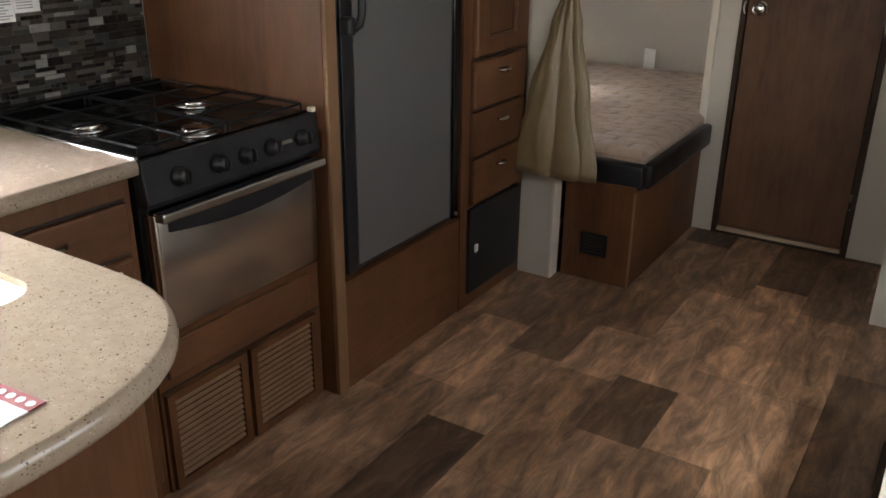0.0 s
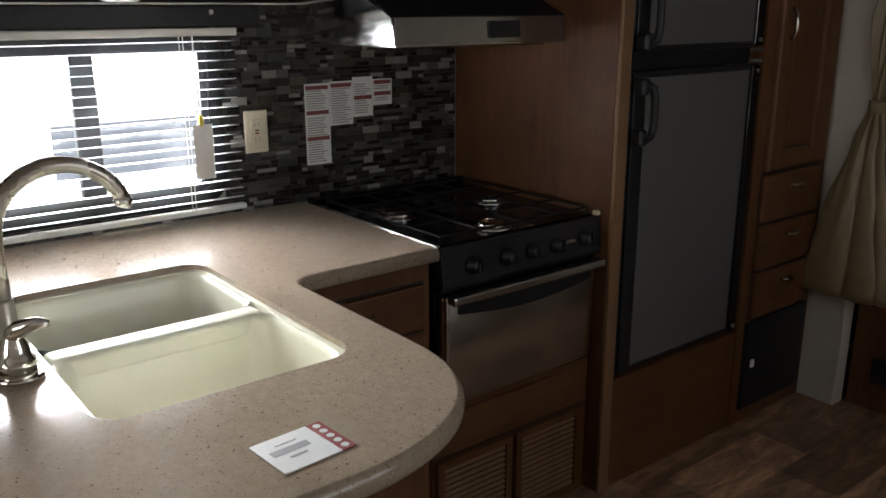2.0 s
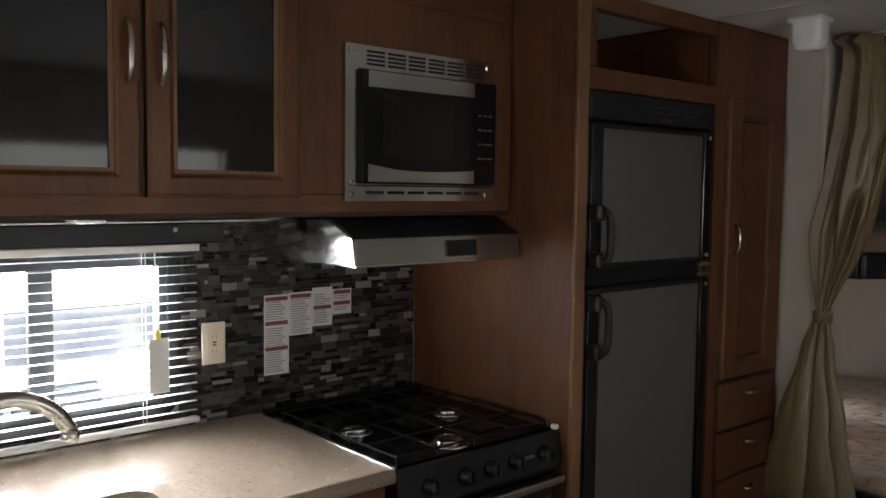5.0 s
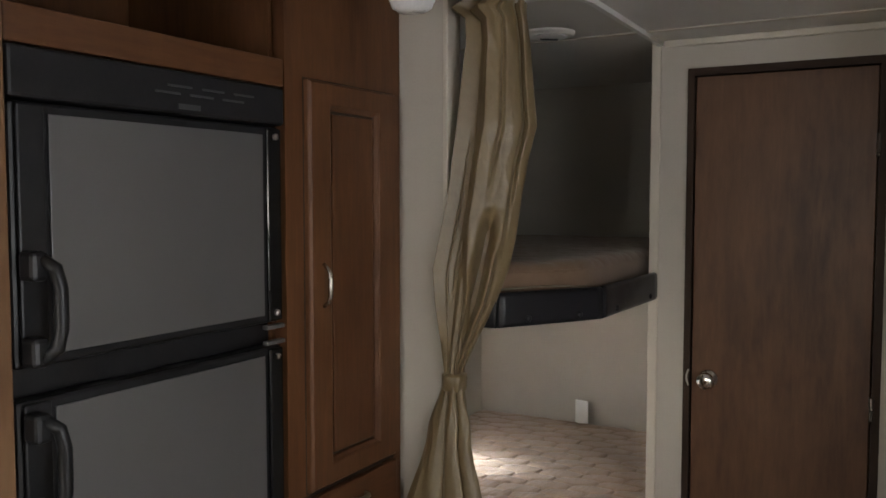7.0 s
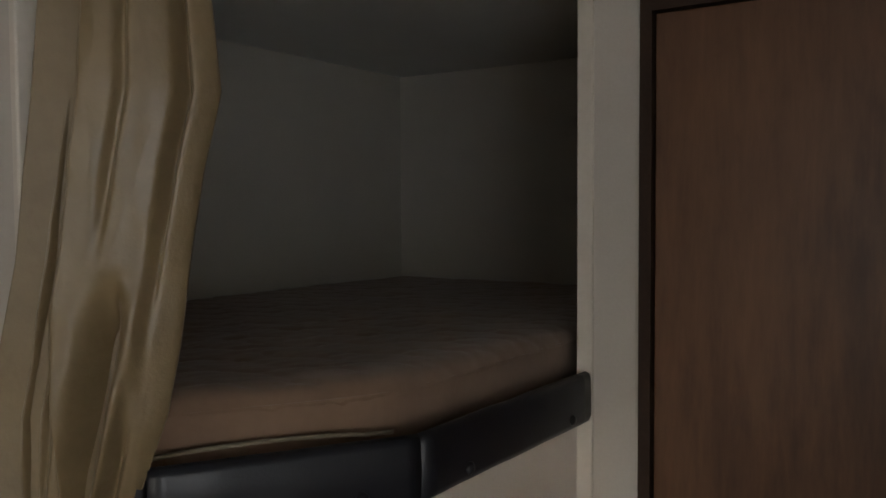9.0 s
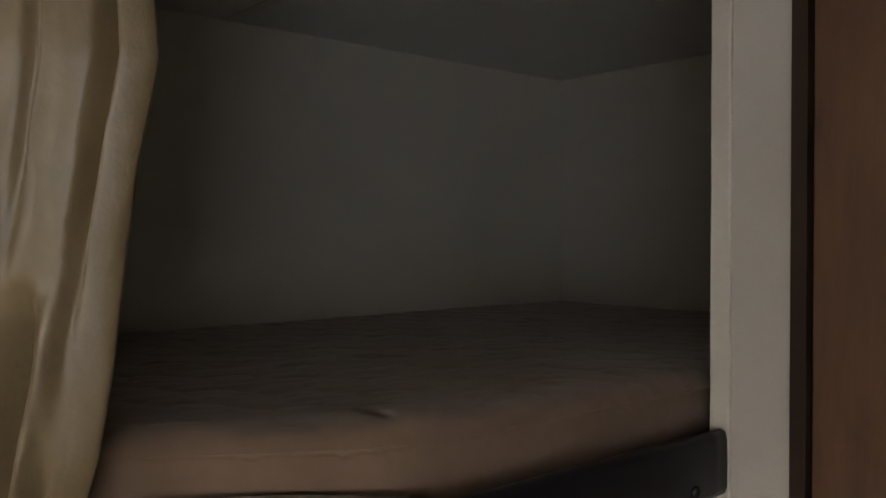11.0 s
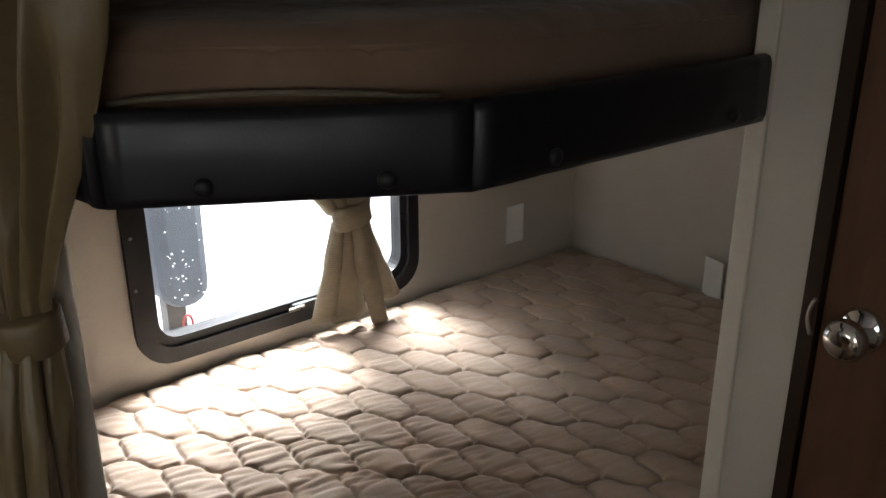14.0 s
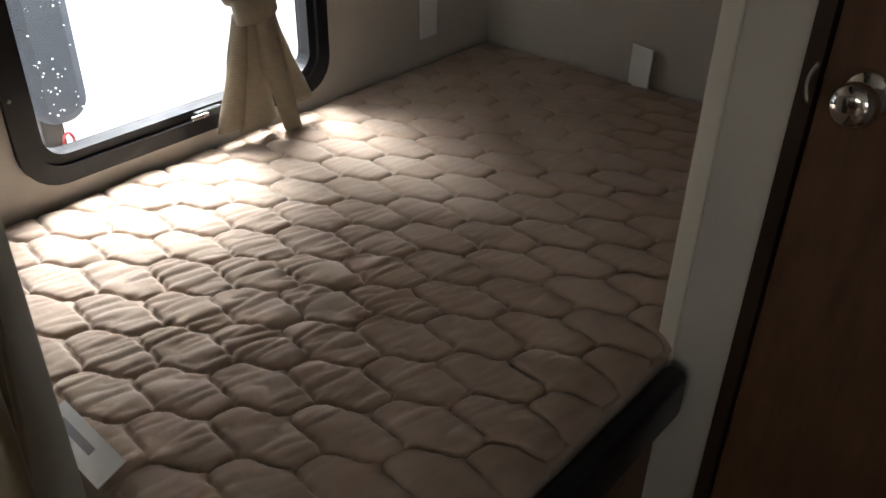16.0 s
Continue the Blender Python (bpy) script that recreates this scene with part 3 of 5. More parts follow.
def moulded(y0, y1, z0, z1, loops):
    """A frame of nested rectangles: loops are (inset in y, inset in z, x)."""
    bm = bmesh.new()
    rows = [[bm.verts.new((x, y, z)) for y, z in ((y0 + i, z0 + k), (y1 - i, z0 + k), (y1 - i, z1 - k), (y0 + i, z1 - k))] for i, k, x in loops]
    for a, b in zip(rows, rows[1:]):
        for c in range(4):
            bm.faces.new((a[c], a[(c + 1) % 4], b[(c + 1) % 4], b[c]))
    return bm


def shaker(name, parent, x, y0, y1, z0, z1, rail, stile, centre, label=""):
    """A framed door: eased outer edge, a moulded step down, a dark groove and a flat panel."""
    d = part(name, moulded(y0, y1, z0, z1, [(0, 0, x), (0, 0, x + 0.011), (0.002, 0.002, x + 0.0145), (0.007, 0.007, x + 0.018), (stile - 0.004, rail - 0.004, x + 0.018), (stile, rail, x + 0.0165),
                                            (stile + 0.003, rail + 0.003, x + 0.012), (stile + 0.010, rail + 0.010, x + 0.0075), (stile + 0.012, rail + 0.012, x + 0.002)]), CABINET, parent, label)
    part("groove", moulded(y0 + stile + 0.012, y1 - stile - 0.012, z0 + rail + 0.012, z1 - rail - 0.012, [(0, 0, x + 0.0022), (0.006, 0.006, x + 0.0022)]), GROOVE, d)
    i = (y0 + stile + 0.018, y1 - stile - 0.018, z0 + rail + 0.018, z1 - rail - 0.018)
    part("panel", box(x + 0.0005, x + 0.0085, *i, 0.003), centre, d)
    part("shadow_gap", ring([(y0 - 0.004, z0 - 0.004), (y1 + 0.004, z0 - 0.004), (y1 + 0.004, z1 + 0.004), (y0 - 0.004, z1 + 0.004)], [(y0, z0), (y1, z0), (y1, z1), (y0, z1)], "x", x - 0.002, x + 0.0008), GROOVE, d)
    return d


def drawer_front(parent, x, y0, y1, z0, z1, handle=0.07):
    d = part("drawer_front", box(x, x + 0.018, y0, y1, z0, z1, 0.005), CABINET_H, parent)
    part("groove", ring([(y0 - 0.006, z0 - 0.006), (y1 + 0.006, z0 - 0.006), (y1 + 0.006, z1 + 0.006), (y0 - 0.006, z1 + 0.006)], [(y0, z0), (y1, z0), (y1, z1), (y0, z1)], "x", x - 0.002, x + 0.001), GROOVE, d)
    pull(d, x + 0.018, (y0 + y1) / 2, z1 - 0.045, handle)
    return d


# pantry
pn = thing("pantry_cabinet", (0.35, 1.51, 0.0), "tall narrow brown wood pantry with one panelled door and three drawers", "cabinet")
part("carcass", box(0.04, 0.680, 1.286, 1.734, 0.002, TOP - 0.003), CABINET, pn)
part("face_frame", ring([(1.272, 0.002), (1.736, 0.002), (1.736, TOP - 0.003), (1.272, TOP - 0.003)], [(1.345, 0.06), (1.685, 0.06), (1.685, 1.865), (1.345, 1.865)], "x", 0.681, 0.703), CABINET, pn)
pd = shaker("pantry_door", pn, 0.703, 1.336, 1.694, 0.925, 1.872, 0.053, 0.078, CABINET)
pull(pd, 0.721, 1.378, 1.404, 0.10, True)
for z0, z1 in ((0.750, 0.912), (0.582, 0.738), (0.404, 0.570)):
    drawer_front(pn, 0.703, 1.330, 1.694, z0, z1, 0.06)
fd = part("furnace_door", box(0.700, 0.716, 1.318, 1.700, 0.055, 0.388, 0.004), BLACK, pn, "black lower access panel")
part("latch", box(0.716, 0.724, 1.352, 1.372, 0.215, 0.245, 0.003), WHITE, fd)

# upper cabinets
uc = thing("wall_cabinet", (0.22, -0.42, 1.497), "brown wood wall cabinet with dark glass doors above the counter", "cabinet")
part("carcass", box(0.002, 0.430, -1.70, 0.574, 1.500, TOP - 0.003), CABINET_H, uc)
part("bottom_rail", box(0.4305, 0.450, -1.70, 0.574, 1.498, 1.545, 0.003), CABINET_H, uc)
part("top_rail", box(0.4305, 0.450, -1.70, 0.574, 2.045, TOP - 0.003, 0.003), CABINET_H, uc)
# near-black sheet: the shade below the cabinet is put into its colour
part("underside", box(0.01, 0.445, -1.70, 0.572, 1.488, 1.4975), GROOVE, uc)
part("microwave_surround", ring([(-0.170, 1.546), (0.574, 1.546), (0.574, 2.044), (-0.170, 2.044)], [(-0.020, 1.546 + 0.001), (0.490, 1.546 + 0.001), (0.490, 1.905), (-0.020, 1.905)], "x", 0.4305, 0.449), CABINET, uc)
for y0, y1, hy in ((-1.368, -0.962, -0.99), (-0.944, -0.541, -0.570), (-0.528, -0.158, -0.500)):
    d = part("glass_door", moulded(y0, y1, 1.535, 2.066, [(0, 0, 0.451), (0, 0, 0.462), (0.003, 0.003, 0.466), (0.009, 0.009, 0.4685), (0.046, 0.041, 0.470), (0.050, 0.045, 0.4685), (0.053, 0.048, 0.465), (0.058, 0.053, 0.463), (0.058, 0.053, 0.451)]), CABINET, uc)
    part("inner_bead", ring([(y0 + 0.058, 1.588), (y1 - 0.058, 1.588), (y1 - 0.058, 2.012), (y0 + 0.058, 2.012)], [(y0 + 0.066, 1.596), (y1 - 0.066, 1.596), (y1 - 0.066, 2.004), (y0 + 0.066, 2.004)], "x", 0.452, 0.464), CABINET_EDGE, d)
    part("door_glass", box(0.453, 0.457, y0 + 0.062, y1 - 0.062, 1.592, 2.008), SMOKED, d, "dark tinted glass")
    pull(d, 0.470, hy, 1.835, 0.13, True)
part("stile_gap", box(0.4502, 0.4512, -0.540, -0.529, 1.536, 2.066), GROOVE, uc)
pk = thing("puck_light", (0.22, -0.56, 1.47), "small round white under-cabinet light, switched off", "lamp")
part("housing", lathe([(0.040, 0.018), (0.045, 0.012), (0.045, 0.004), (0.036, 0.0)], pose(0.17, -0.56, 1.469), 24), WHITE, pk, smooth=True)

# microwave
mw = thing("microwave", (0.22, 0.23, 1.50), "built-in microwave with a stainless trim kit and black glass door", "microwave")
Y0, Y1, Z0, Z1, X = -0.026, 0.492, 1.528, 1.921, 0.4505
part("trim_frame", ring([(Y0, Z0), (Y1, Z0), (Y1, Z1), (Y0, Z1)], [(0.012, 1.571), (0.486, 1.571), (0.486, 1.862), (0.012, 1.862)], "x", X, X + 0.012), STEEL, mw)
bm = bmesh.new()
for k in range(6):
    y = 0.040 + k * 0.068
    for j in range(4):
        box(X + 0.0122, X + 0.0136, y, y + 0.056, 1.872 + j * 0.0105, 1.8775 + j * 0.0105, bm=bm)
part("upper_vents", bm, BLACK, mw)
bm = bmesh.new()
for k in range(6):
    y = 0.040 + k * 0.068
    box(X + 0.0122, X + 0.0136, y, y + 0.054, 1.546, 1.553, bm=bm)
part("lower_vents", bm, BLACK, mw)
part("shadow_gap", box(X + 0.0122, X + 0.0132, Y0 + 0.03, Y1 - 0.01, 1.5655, 1.5695), BLACK, mw)
md = part("oven_front", box(X - 0.3, X + 0.030, 0.014, 0.484, 1.573, 1.860, 0.004), BLACK_GLOSS, mw, "black glass microwave front")
part("upper_band", box(X + 0.0302, X + 0.034, 0.030, 0.395, 1.815, 1.856, 0.001), STEEL, md)
low = [(0.030, 1.577), (0.395, 1.577), (0.395, 1.612), (0.30, 1.607), (0.21, 1.6055), (0.12, 1.609), (0.030, 1.622)]
part("lower_band", prism(low, "x", X + 0.0302, X + 0.034), STEEL, md)
part("window", box(X + 0.0302, X + 0.0318, 0.075, 0.320, 1.640, 1.800, 0.0005), SMOKED, md)
for j in range(4):
    for k in range(3):
        part("key", box(X + 0.0302, X + 0.0314, 0.412 + k * 0.020, 0.426 + k * 0.020, 1.645 + j * 0.040, 1.650 + j * 0.040), FAINT, md)
for y, z in ((Y0 + 0.018, Z1 - 0.016), (Y1 - 0.03, Z1 - 0.016), (Y0 + 0.018, Z0 + 0.016), (Y1 - 0.03, Z0 + 0.016), (Y0 + 0.018, 1.575)):
    part("screw", lathe([(0.008, 0), (0.008, 0.002), (0.004, 0.004)], Matrix.Translation((X + 0.012, y, z)) @ pose(0, 0, 0, 0, 90), 12), CHROME, mw)

# range hood
hd = thing("range_hood", (0.25, 0.27, 1.36), "brushed steel under-cabinet range hood with a black switch plate", "range hood")
prof = [(0.004, 1.365), (0.500, 1.362), (0.500, 1.366), (0.4925, 1.432), (0.395, 1.476), (0.004, 1.476)]
part("shell", prism(prof, "y", -0.018, 0.572, 0.002), STEEL, hd)
lean = Matrix.Identity(4)
lean[1][2], lean[1][3] = -0.075, 0.075 * 1.362
part("end_panel", moved(prism(prof, "y", -0.0205, -0.0182), lean), POLISHED, hd, "polished steel end panel")
part("front_lip", box(0.486, 0.507, -0.022, 0.573, 1.3605, 1.3675, 0.002), CHROME, hd)
part("switch_plate", moved(box(-0.002, 0.002, -0.056, 0.056, -0.022, 0.022, 0.001), Matrix.Translation((0.4990, 0.340, 1.400)) @ pose(0, 0, 0, 0, -6.5)), BLACK, hd)
# black sheet stands in for the dark reflection and shade on the steel slope
part("top_cover", prism([(0.300, 1.4775), (0.396, 1.4775), (0.4945, 1.4335), (0.4945, 1.4355), (0.397, 1.4800), (0.300, 1.4800)], "y", -0.016, 0.571), BLACK, hd, "black sheet for the dark reflected in the sloping steel top")
part("filter", box(0.06, 0.46, 0.03, 0.53, 1.355, 1.361), CAVITY, hd)

# base cabinet between sink and range
bc = thing("base_cabinet", (0.32, -0.23, 0.0), "brown wood base cabinet with drawer and door beside the range", "cabinet")
part("carcass", box(0.01, 0.632, -0.470, -0.022, 0.002, CT - 0.036), CABINET, bc)
drawer_front(bc, 0.634, -0.440, -0.045, 0.690, 0.800, 0.075)
bd = shaker("cabinet_door", bc, 0.634, -0.440, -0.045, 0.06, 0.672, 0.05, 0.06, CABINET)
pull(bd, 0.652, -0.09, 0.60, 0.10, True)

# range
rg = thing("gas_range", (0.35, 0.28, 0.44), "black three-burner gas range with a stainless oven door", "range")
S0, S1 = -0.010, 0.574
part("body", box(0.02, 0.632, S0 + 0.004, S1 - 0.006, 0.445, 0.865), BLACK, rg)
top = part("cooktop", box(0.012, 0.655, S0, S1, 0.866, 0.884, 0.006), BLACK_GLOSS, rg)
part("rear_ledge", box(0.012, 0.050, S0, S1, 0.884, 0.905, 0.004), BLACK_GLOSS, rg)
part("side_strip", box(0.06, 0.655, S0 - 0.007, S0 + 0.006, 0.884, 0.894, 0.002), CHROME, rg, "bright metal side strip")
for bx, by, s in ((0.575, 0.235, 1.15), (0.335, 0.100, 1.0), (0.345, 0.435, 1.0)):
    b = part("burner", lathe([(0.048 * s, 0.0), (0.050 * s, 0.004), (0.040 * s, 0.008), (0.036 * s, 0.008)], pose(bx, by, 0.884), 24), STEEL, rg, "bright burner ring", True)
    part("burner_cap", lathe([(0.034 * s, 0.0), (0.036 * s, 0.005), (0.030 * s, 0.010), (0.010 * s, 0.011)], pose(bx, by, 0.892), 24), CHROME, b, smooth=True)
for y0, y1 in ((0.015, 0.275), (0.290, 0.550)):
    bm = bmesh.new()
    zt = 0.905
    for y in (y0, (y0 + y1) / 2, y1):
        tube([(0.09, y, zt), (0.63, y, zt)], 0.0031, 6, bm)
    for x in (0.09, 0.22, 0.36, 0.50, 0.63):
        tube([(x, y0, zt), (x, y1, zt)], 0.0031, 6, bm)
    for x in (0.09, 0.63):
        for y in (y0, y1):
            tube([(x, y, 0.884), (x, y, zt)], 0.0033, 6, bm)
    part("grate", bm, IRON, rg, "cast-iron pan grate")
ctl = part("control_panel", prism([(0.633, 0.772), (0.668, 0.772), (0.676, 0.785), (0.664, 0.884), (0.633, 0.884)], "y", S0, S1 - 0.002, 0.004), BLACK, rg)
for k, y in enumerate((0.085, 0.205, 0.295, 0.385, 0.500)):
    kb = part("knob", lathe([(0.024, 0), (0.023, 0.010), (0.018, 0.013), (0.017, 0.026), (0.013, 0.029)], Matrix.Translation((0.672, y, 0.830)) @ pose(0, 0, 0, 0, 83), 20), BLACK, ctl, smooth=True)
    part("grip", moved(box(-0.004, 0.004, -0.016, 0.016, 0.026, 0.034, 0.002), Matrix.Translation((0.672, y, 0.830)) @ pose(0, 0, 0, 0, 83) @ pose(0, 0, 0, 0, 0, 90)), BLACK_GLOSS, kb)
part("badge", box(0.670, 0.6735, 0.425, 0.465, 0.826, 0.836), STEEL, ctl)
part("corner_clip", box(0.648, 0.666, 0.554, 0.571, 0.885, 0.899, 0.003), IVORY, rg)
ov = part("oven_door", box(0.634, 0.672, 0.002, 0.560, 0.452, 0.764, 0.016, seg=5), STEEL, rg, "stainless steel oven door", True)
# brighter metal strip stands in for the highlight on the steel door's edge
part("edge_strip", box(0.636, 0.6755, -0.0005, 0.011, 0.456, 0.758, 0.005, seg=3), POLISHED, ov, "polished strip for the highlight on the rounded door edge", True)
part("handle", box(0.672, 0.706, 0.002, 0.560, 0.742, 0.766, 0.006), STEEL, ov, "stainless towel-bar handle")
arc = [(0.040, 0.738)] + [(0.040 + 0.49 * k / 12, 0.708 - 0.022 * math.sin(math.pi * k / 12)) for k in range(13)] + [(0.530, 0.738)]
part("grip_recess", prism(arc, "x", 0.6722, 0.676), BLACK, ov)

# cabinet under the range
sb = thing("range_base_cabinet", (0.32, 0.28, 0.0), "brown wood base under the range with two louvred vent doors", "cabinet")
part("face", box(0.02, 0.640, -0.020, 0.574, 0.002, 0.440), CABINET_H, sb)
part("upper_panel", box(0.6405, 0.654, 0.005, 0.520, 0.325, 0.425, 0.004), CABINET_H, sb)
part("groove", box(0.6405, 0.6425, -0.016, 0.572, 0.2915, 0.2975), GROOVE, sb)
for y0, y1 in ((-0.012, 0.255), (0.272, 0.540)):
    lv = part("louvre_frame", ring([(y0, 0.012), (y1, 0.012), (y1, 0.288), (y0, 0.288)], [(y0 + 0.022, 0.034), (y1 - 0.022, 0.034), (y1 - 0.022, 0.268), (y0 + 0.022, 0.268)], "x", 0.641, 0.656), CABINET, sb)
    # dark sheet paints the shade seen between the louvres
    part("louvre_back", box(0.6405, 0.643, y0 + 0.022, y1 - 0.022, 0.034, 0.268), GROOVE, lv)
    first = None
    for k in range(13):
        z = 0.044 + k * 0.0178
        if first is None:
            first = part("louvre", moved(box(-0.0015, 0.0015, y0 + 0.022, y1 - 0.022, -0.0058, 0.0058, 0.0008, seg=1), Matrix.Translation((0.6495, 0, z)) @ pose(0, 0, 0, 0, -38)), CABINET_EDGE, lv)
        else:
            o = new("louvre", first.data)
            o.parent = lv
            o.matrix_parent_inverse = first.matrix_parent_inverse.copy()
            o.location = (0, 0, k * 0.0178)

# countertop with the sink opening
def counter_outline(inset=0.0, n=36):
    """Wall run and peninsula with a rounded end; inset draws it in."""
    i = inset
    pts = [(0.004 + 0, -1.135 + i)]
    cx, cy, rx, ry = 1.10, -0.772, 0.33 - i, 0.361 - i
    for k in range(n + 1):
        a = radians(-90 + 180 * k / n)
        p = 2 / 2.35
        pts.append((cx + rx * abs(math.cos(a)) ** p, cy + ry * math.copysign(abs(math.sin(a)) ** p, math.sin(a))))
    fx = 0.665 - i
    r = 0.05
    for k in range(7):
        a = radians(270 - 90 * k / 6)
        pts.append((fx + r + r * math.cos(a), cy + ry + r + r * math.sin(a)))
    pts += [(fx, -0.014), (0.004, -0.014)]
    return pts


def counter_top():
    bm = bmesh.new()
    outer = counter_outline()
    hole = rounded(0.405, 1.085, -0.955, -0.520, 0.055, 6)
    z1, z0 = CT, CT - 0.038

    def loop(pts, z):
        vs = [bm.verts.new((x, y, z)) for x, y in pts]
        return vs, [bm.edges.new((vs[k], vs[(k + 1) % len(vs)])) for k in range(len(vs))]
    inner = counter_outline(0.012)
    ov, oe = loop(inner, z1)
    hv, he = loop(hole, z1)
    bmesh.ops.triangle_fill(bm, use_beauty=True, edges=oe + he)
    prev = ov
    for w, dz in ((0.0075, 0.0015), (0.0035, 0.005), (0.0, 0.013), (0.0, 0.026), (0.004, 0.034), (0.010, 0.038)):
        cur = [bm.verts.new((x, y, z1 - dz)) for x, y in counter_outline(w)]
        for k in range(len(cur)):
            bm.faces.new((prev[k], prev[(k + 1) % len(cur)], cur[(k + 1) % len(cur)], cur[k])).smooth = True
        prev = cur
    bottom = [bm.verts.new((x, y, z0)) for x, y in hole]
    for k in range(len(hv)):
        bm.faces.new((hv[k], hv[(k + 1) % len(hv)], bottom[(k + 1) % len(hv)], bottom[k]))
    return bm


alone("countertop", counter_top(), COUNTER, "speckled beige solid-surface countertop with a rounded peninsula end", "countertop")
pb = thing("sink_cabinet", (0.7, -0.8, 0.0), "brown wood peninsula cabinet with a curved end under the sink", "cabinet")
shell = [[(0.660 + 0.0, -1.135 + i)] + counter_outline(i)[1:38] + [(0.660, -0.411 - i)] for i in (0.055, 0.073)]
part("curved_panel", ring(shell[0], shell[1], "z", 0.003, CT - 0.039), CABINET, pb)
part("corner_strip", box(1.09, 1.11, -1.090, -1.078, 0.003, CT - 0.04, 0.002), TRIM, pb)

# double-bowl sink
sk = thing("double_sink", (0.745, -0.74, 0.70), "cream double-bowl undermount sink", "sink")


def bowl(x0, x1, y0, y1, depth):
    bm = bmesh.new()
    rows = []
    zt = CT - 0.014
    for inset, dz, r in ((-0.004, 0.0, 0.05), (0.002, 0.004, 0.05), (0.006, 0.014, 0.05), (0.012, depth * 0.6, 0.05), (0.022, depth - 0.03, 0.05), (0.05, depth - 0.004, 0.045), (0.09, depth, 0.04)):
        rows.append([bm.verts.new((x, y, zt - dz)) for x, y in rounded(x0 + inset, x1 - inset, y0 + inset, y1 - inset, r)])
    for a, b in zip(rows, rows[1:]):
        for k in range(len(a)):
            bm.faces.new((a[k], a[(k + 1) % len(a)], b[(k + 1) % len(a)], b[k]))
    bm.faces.new(rows[-1])
    return bm


part("rear_bowl", bowl(0.420, 0.722, -0.942, -0.534, 0.15), SINK, sk, smooth=True)
part("front_bowl", bowl(0.764, 1.072, -0.942, -0.534, 0.17), SINK, sk, smooth=True)
bm = ring(rounded(0.392, 1.098, -0.968, -0.507, 0.06), rounded(0.418, 1.075, -0.944, -0.532, 0.05), "z", CT - 0.030, CT - 0.012)
part("rim", bm, SINK, sk, smooth=False)
part("divider", box(0.712, 0.774, -0.94, -0.536, CT - 0.06, CT - 0.014, 0.012, seg=3), SINK, sk, smooth=True)
for x in (0.571, 0.918):
    part("drain", lathe([(0.042, 0.002), (0.040, 0.005), (0.030, 0.004), (0.010, 0.001)], pose(x, -0.738, CT - 0.014 - (0.15 if x < 0.7 else 0.17)), 24), CHROME, sk, smooth=True)

# faucet
fa = thing("faucet", (0.68, -0.983, CT), "satin nickel high-arc kitchen faucet with two lever handles", "faucet")
part("deck_plate", prism(rounded(0.495, 0.880, -1.036, -0.963, 0.034), "z", CT, CT + 0.010, 0.004), CHROME, fa, smooth=False)
part("spout_base", lathe([(0.030, 0.0), (0.029, 0.010), (0.022, 0.030), (0.019, 0.070), (0.018, 0.075)], pose(0.68, -0.983, CT + 0.010), 20), NICKEL, fa, smooth=True)
pts = [(0.68, -0.983, CT + 0.08), (0.68, -0.983, CT + 0.15)]
for k in range(17):
    a = radians(180 - 160 * k / 16)
    pts.append((0.68, -0.868 + 0.115 * math.cos(a), CT + 0.190 + 0.115 * math.sin(a)))
part("spout", tube(pts, [0.0165] * 6 + [0.0155] * 6 + [0.0145] * (len(pts) - 12), 14), NICKEL, fa, smooth=True)
tip = Vector(pts[-1])
part("aerator", lathe([(0.016, 0.0), (0.0165, 0.012), (0.0155, 0.020), (0.012, 0.021)], Matrix.Translation(tip + Vector((0, 0.002, 0.006))) @ pose(0, 0, 0, 160), 16), CHROME, fa, smooth=True)
for x, s in ((0.545, -1), (0.825, 1)):
    h = part("lever_handle", lathe([(0.030, 0.0), (0.030, 0.016), (0.024, 0.022), (0.022, 0.040), (0.014, 0.058), (0.012, 0.066)], pose(x, -0.999, CT + 0.010), 20), CHROME, fa, smooth=True)
    part("lever", tube([(x, -0.999, CT + 0.066), (x + 0.010 * s, -0.989, CT + 0.080), (x + 0.030 * s, -0.966, CT + 0.090), (x + 0.040 * s, -0.953, CT + 0.088)], [0.016, 0.015, 0.010, 0.006], 10), CHROME, h, smooth=True)
part("hang_tag", box(0.605, 0.607, -1.043, -1.026, CT + 0.0105, CT + 0.055), YELLOW, fa, "small yellow tag")

# card on the counter
cd = thing("sample_card", (1.315, -0.76, CT), "white and red countertop sample card lying on the counter", "card")
rot = Matrix.Translation((1.316, -0.758, CT + 0.0012)) @ pose(0, 0, 0, 0, 0, 4)
part("sheet", moved(box(-0.045, 0.045, -0.056, 0.033, -0.001, 0.0005), rot), PAPER, cd)
part("red_band", moved(box(-0.045, 0.045, 0.0332, 0.056, -0.001, 0.0005), rot), RED, cd)
for k in range(5):
    part("dot", lathe([(0.0058, 0.0), (0.0055, 0.0004)], rot @ pose(-0.034 + 0.017 * k, 0.0445, 0.0006), 14), PAPER, cd)
for x0, x1, y0, y1 in ((-0.012, 0.002, -0.045, 0.012), (0.012, 0.017, -0.028, -0.002), (-0.024, -0.022, -0.03, 0.004)):
    part("print_bar", moved(box(x0, x1, y0, y1, 0.0005, 0.0009), rot), INK, cd)

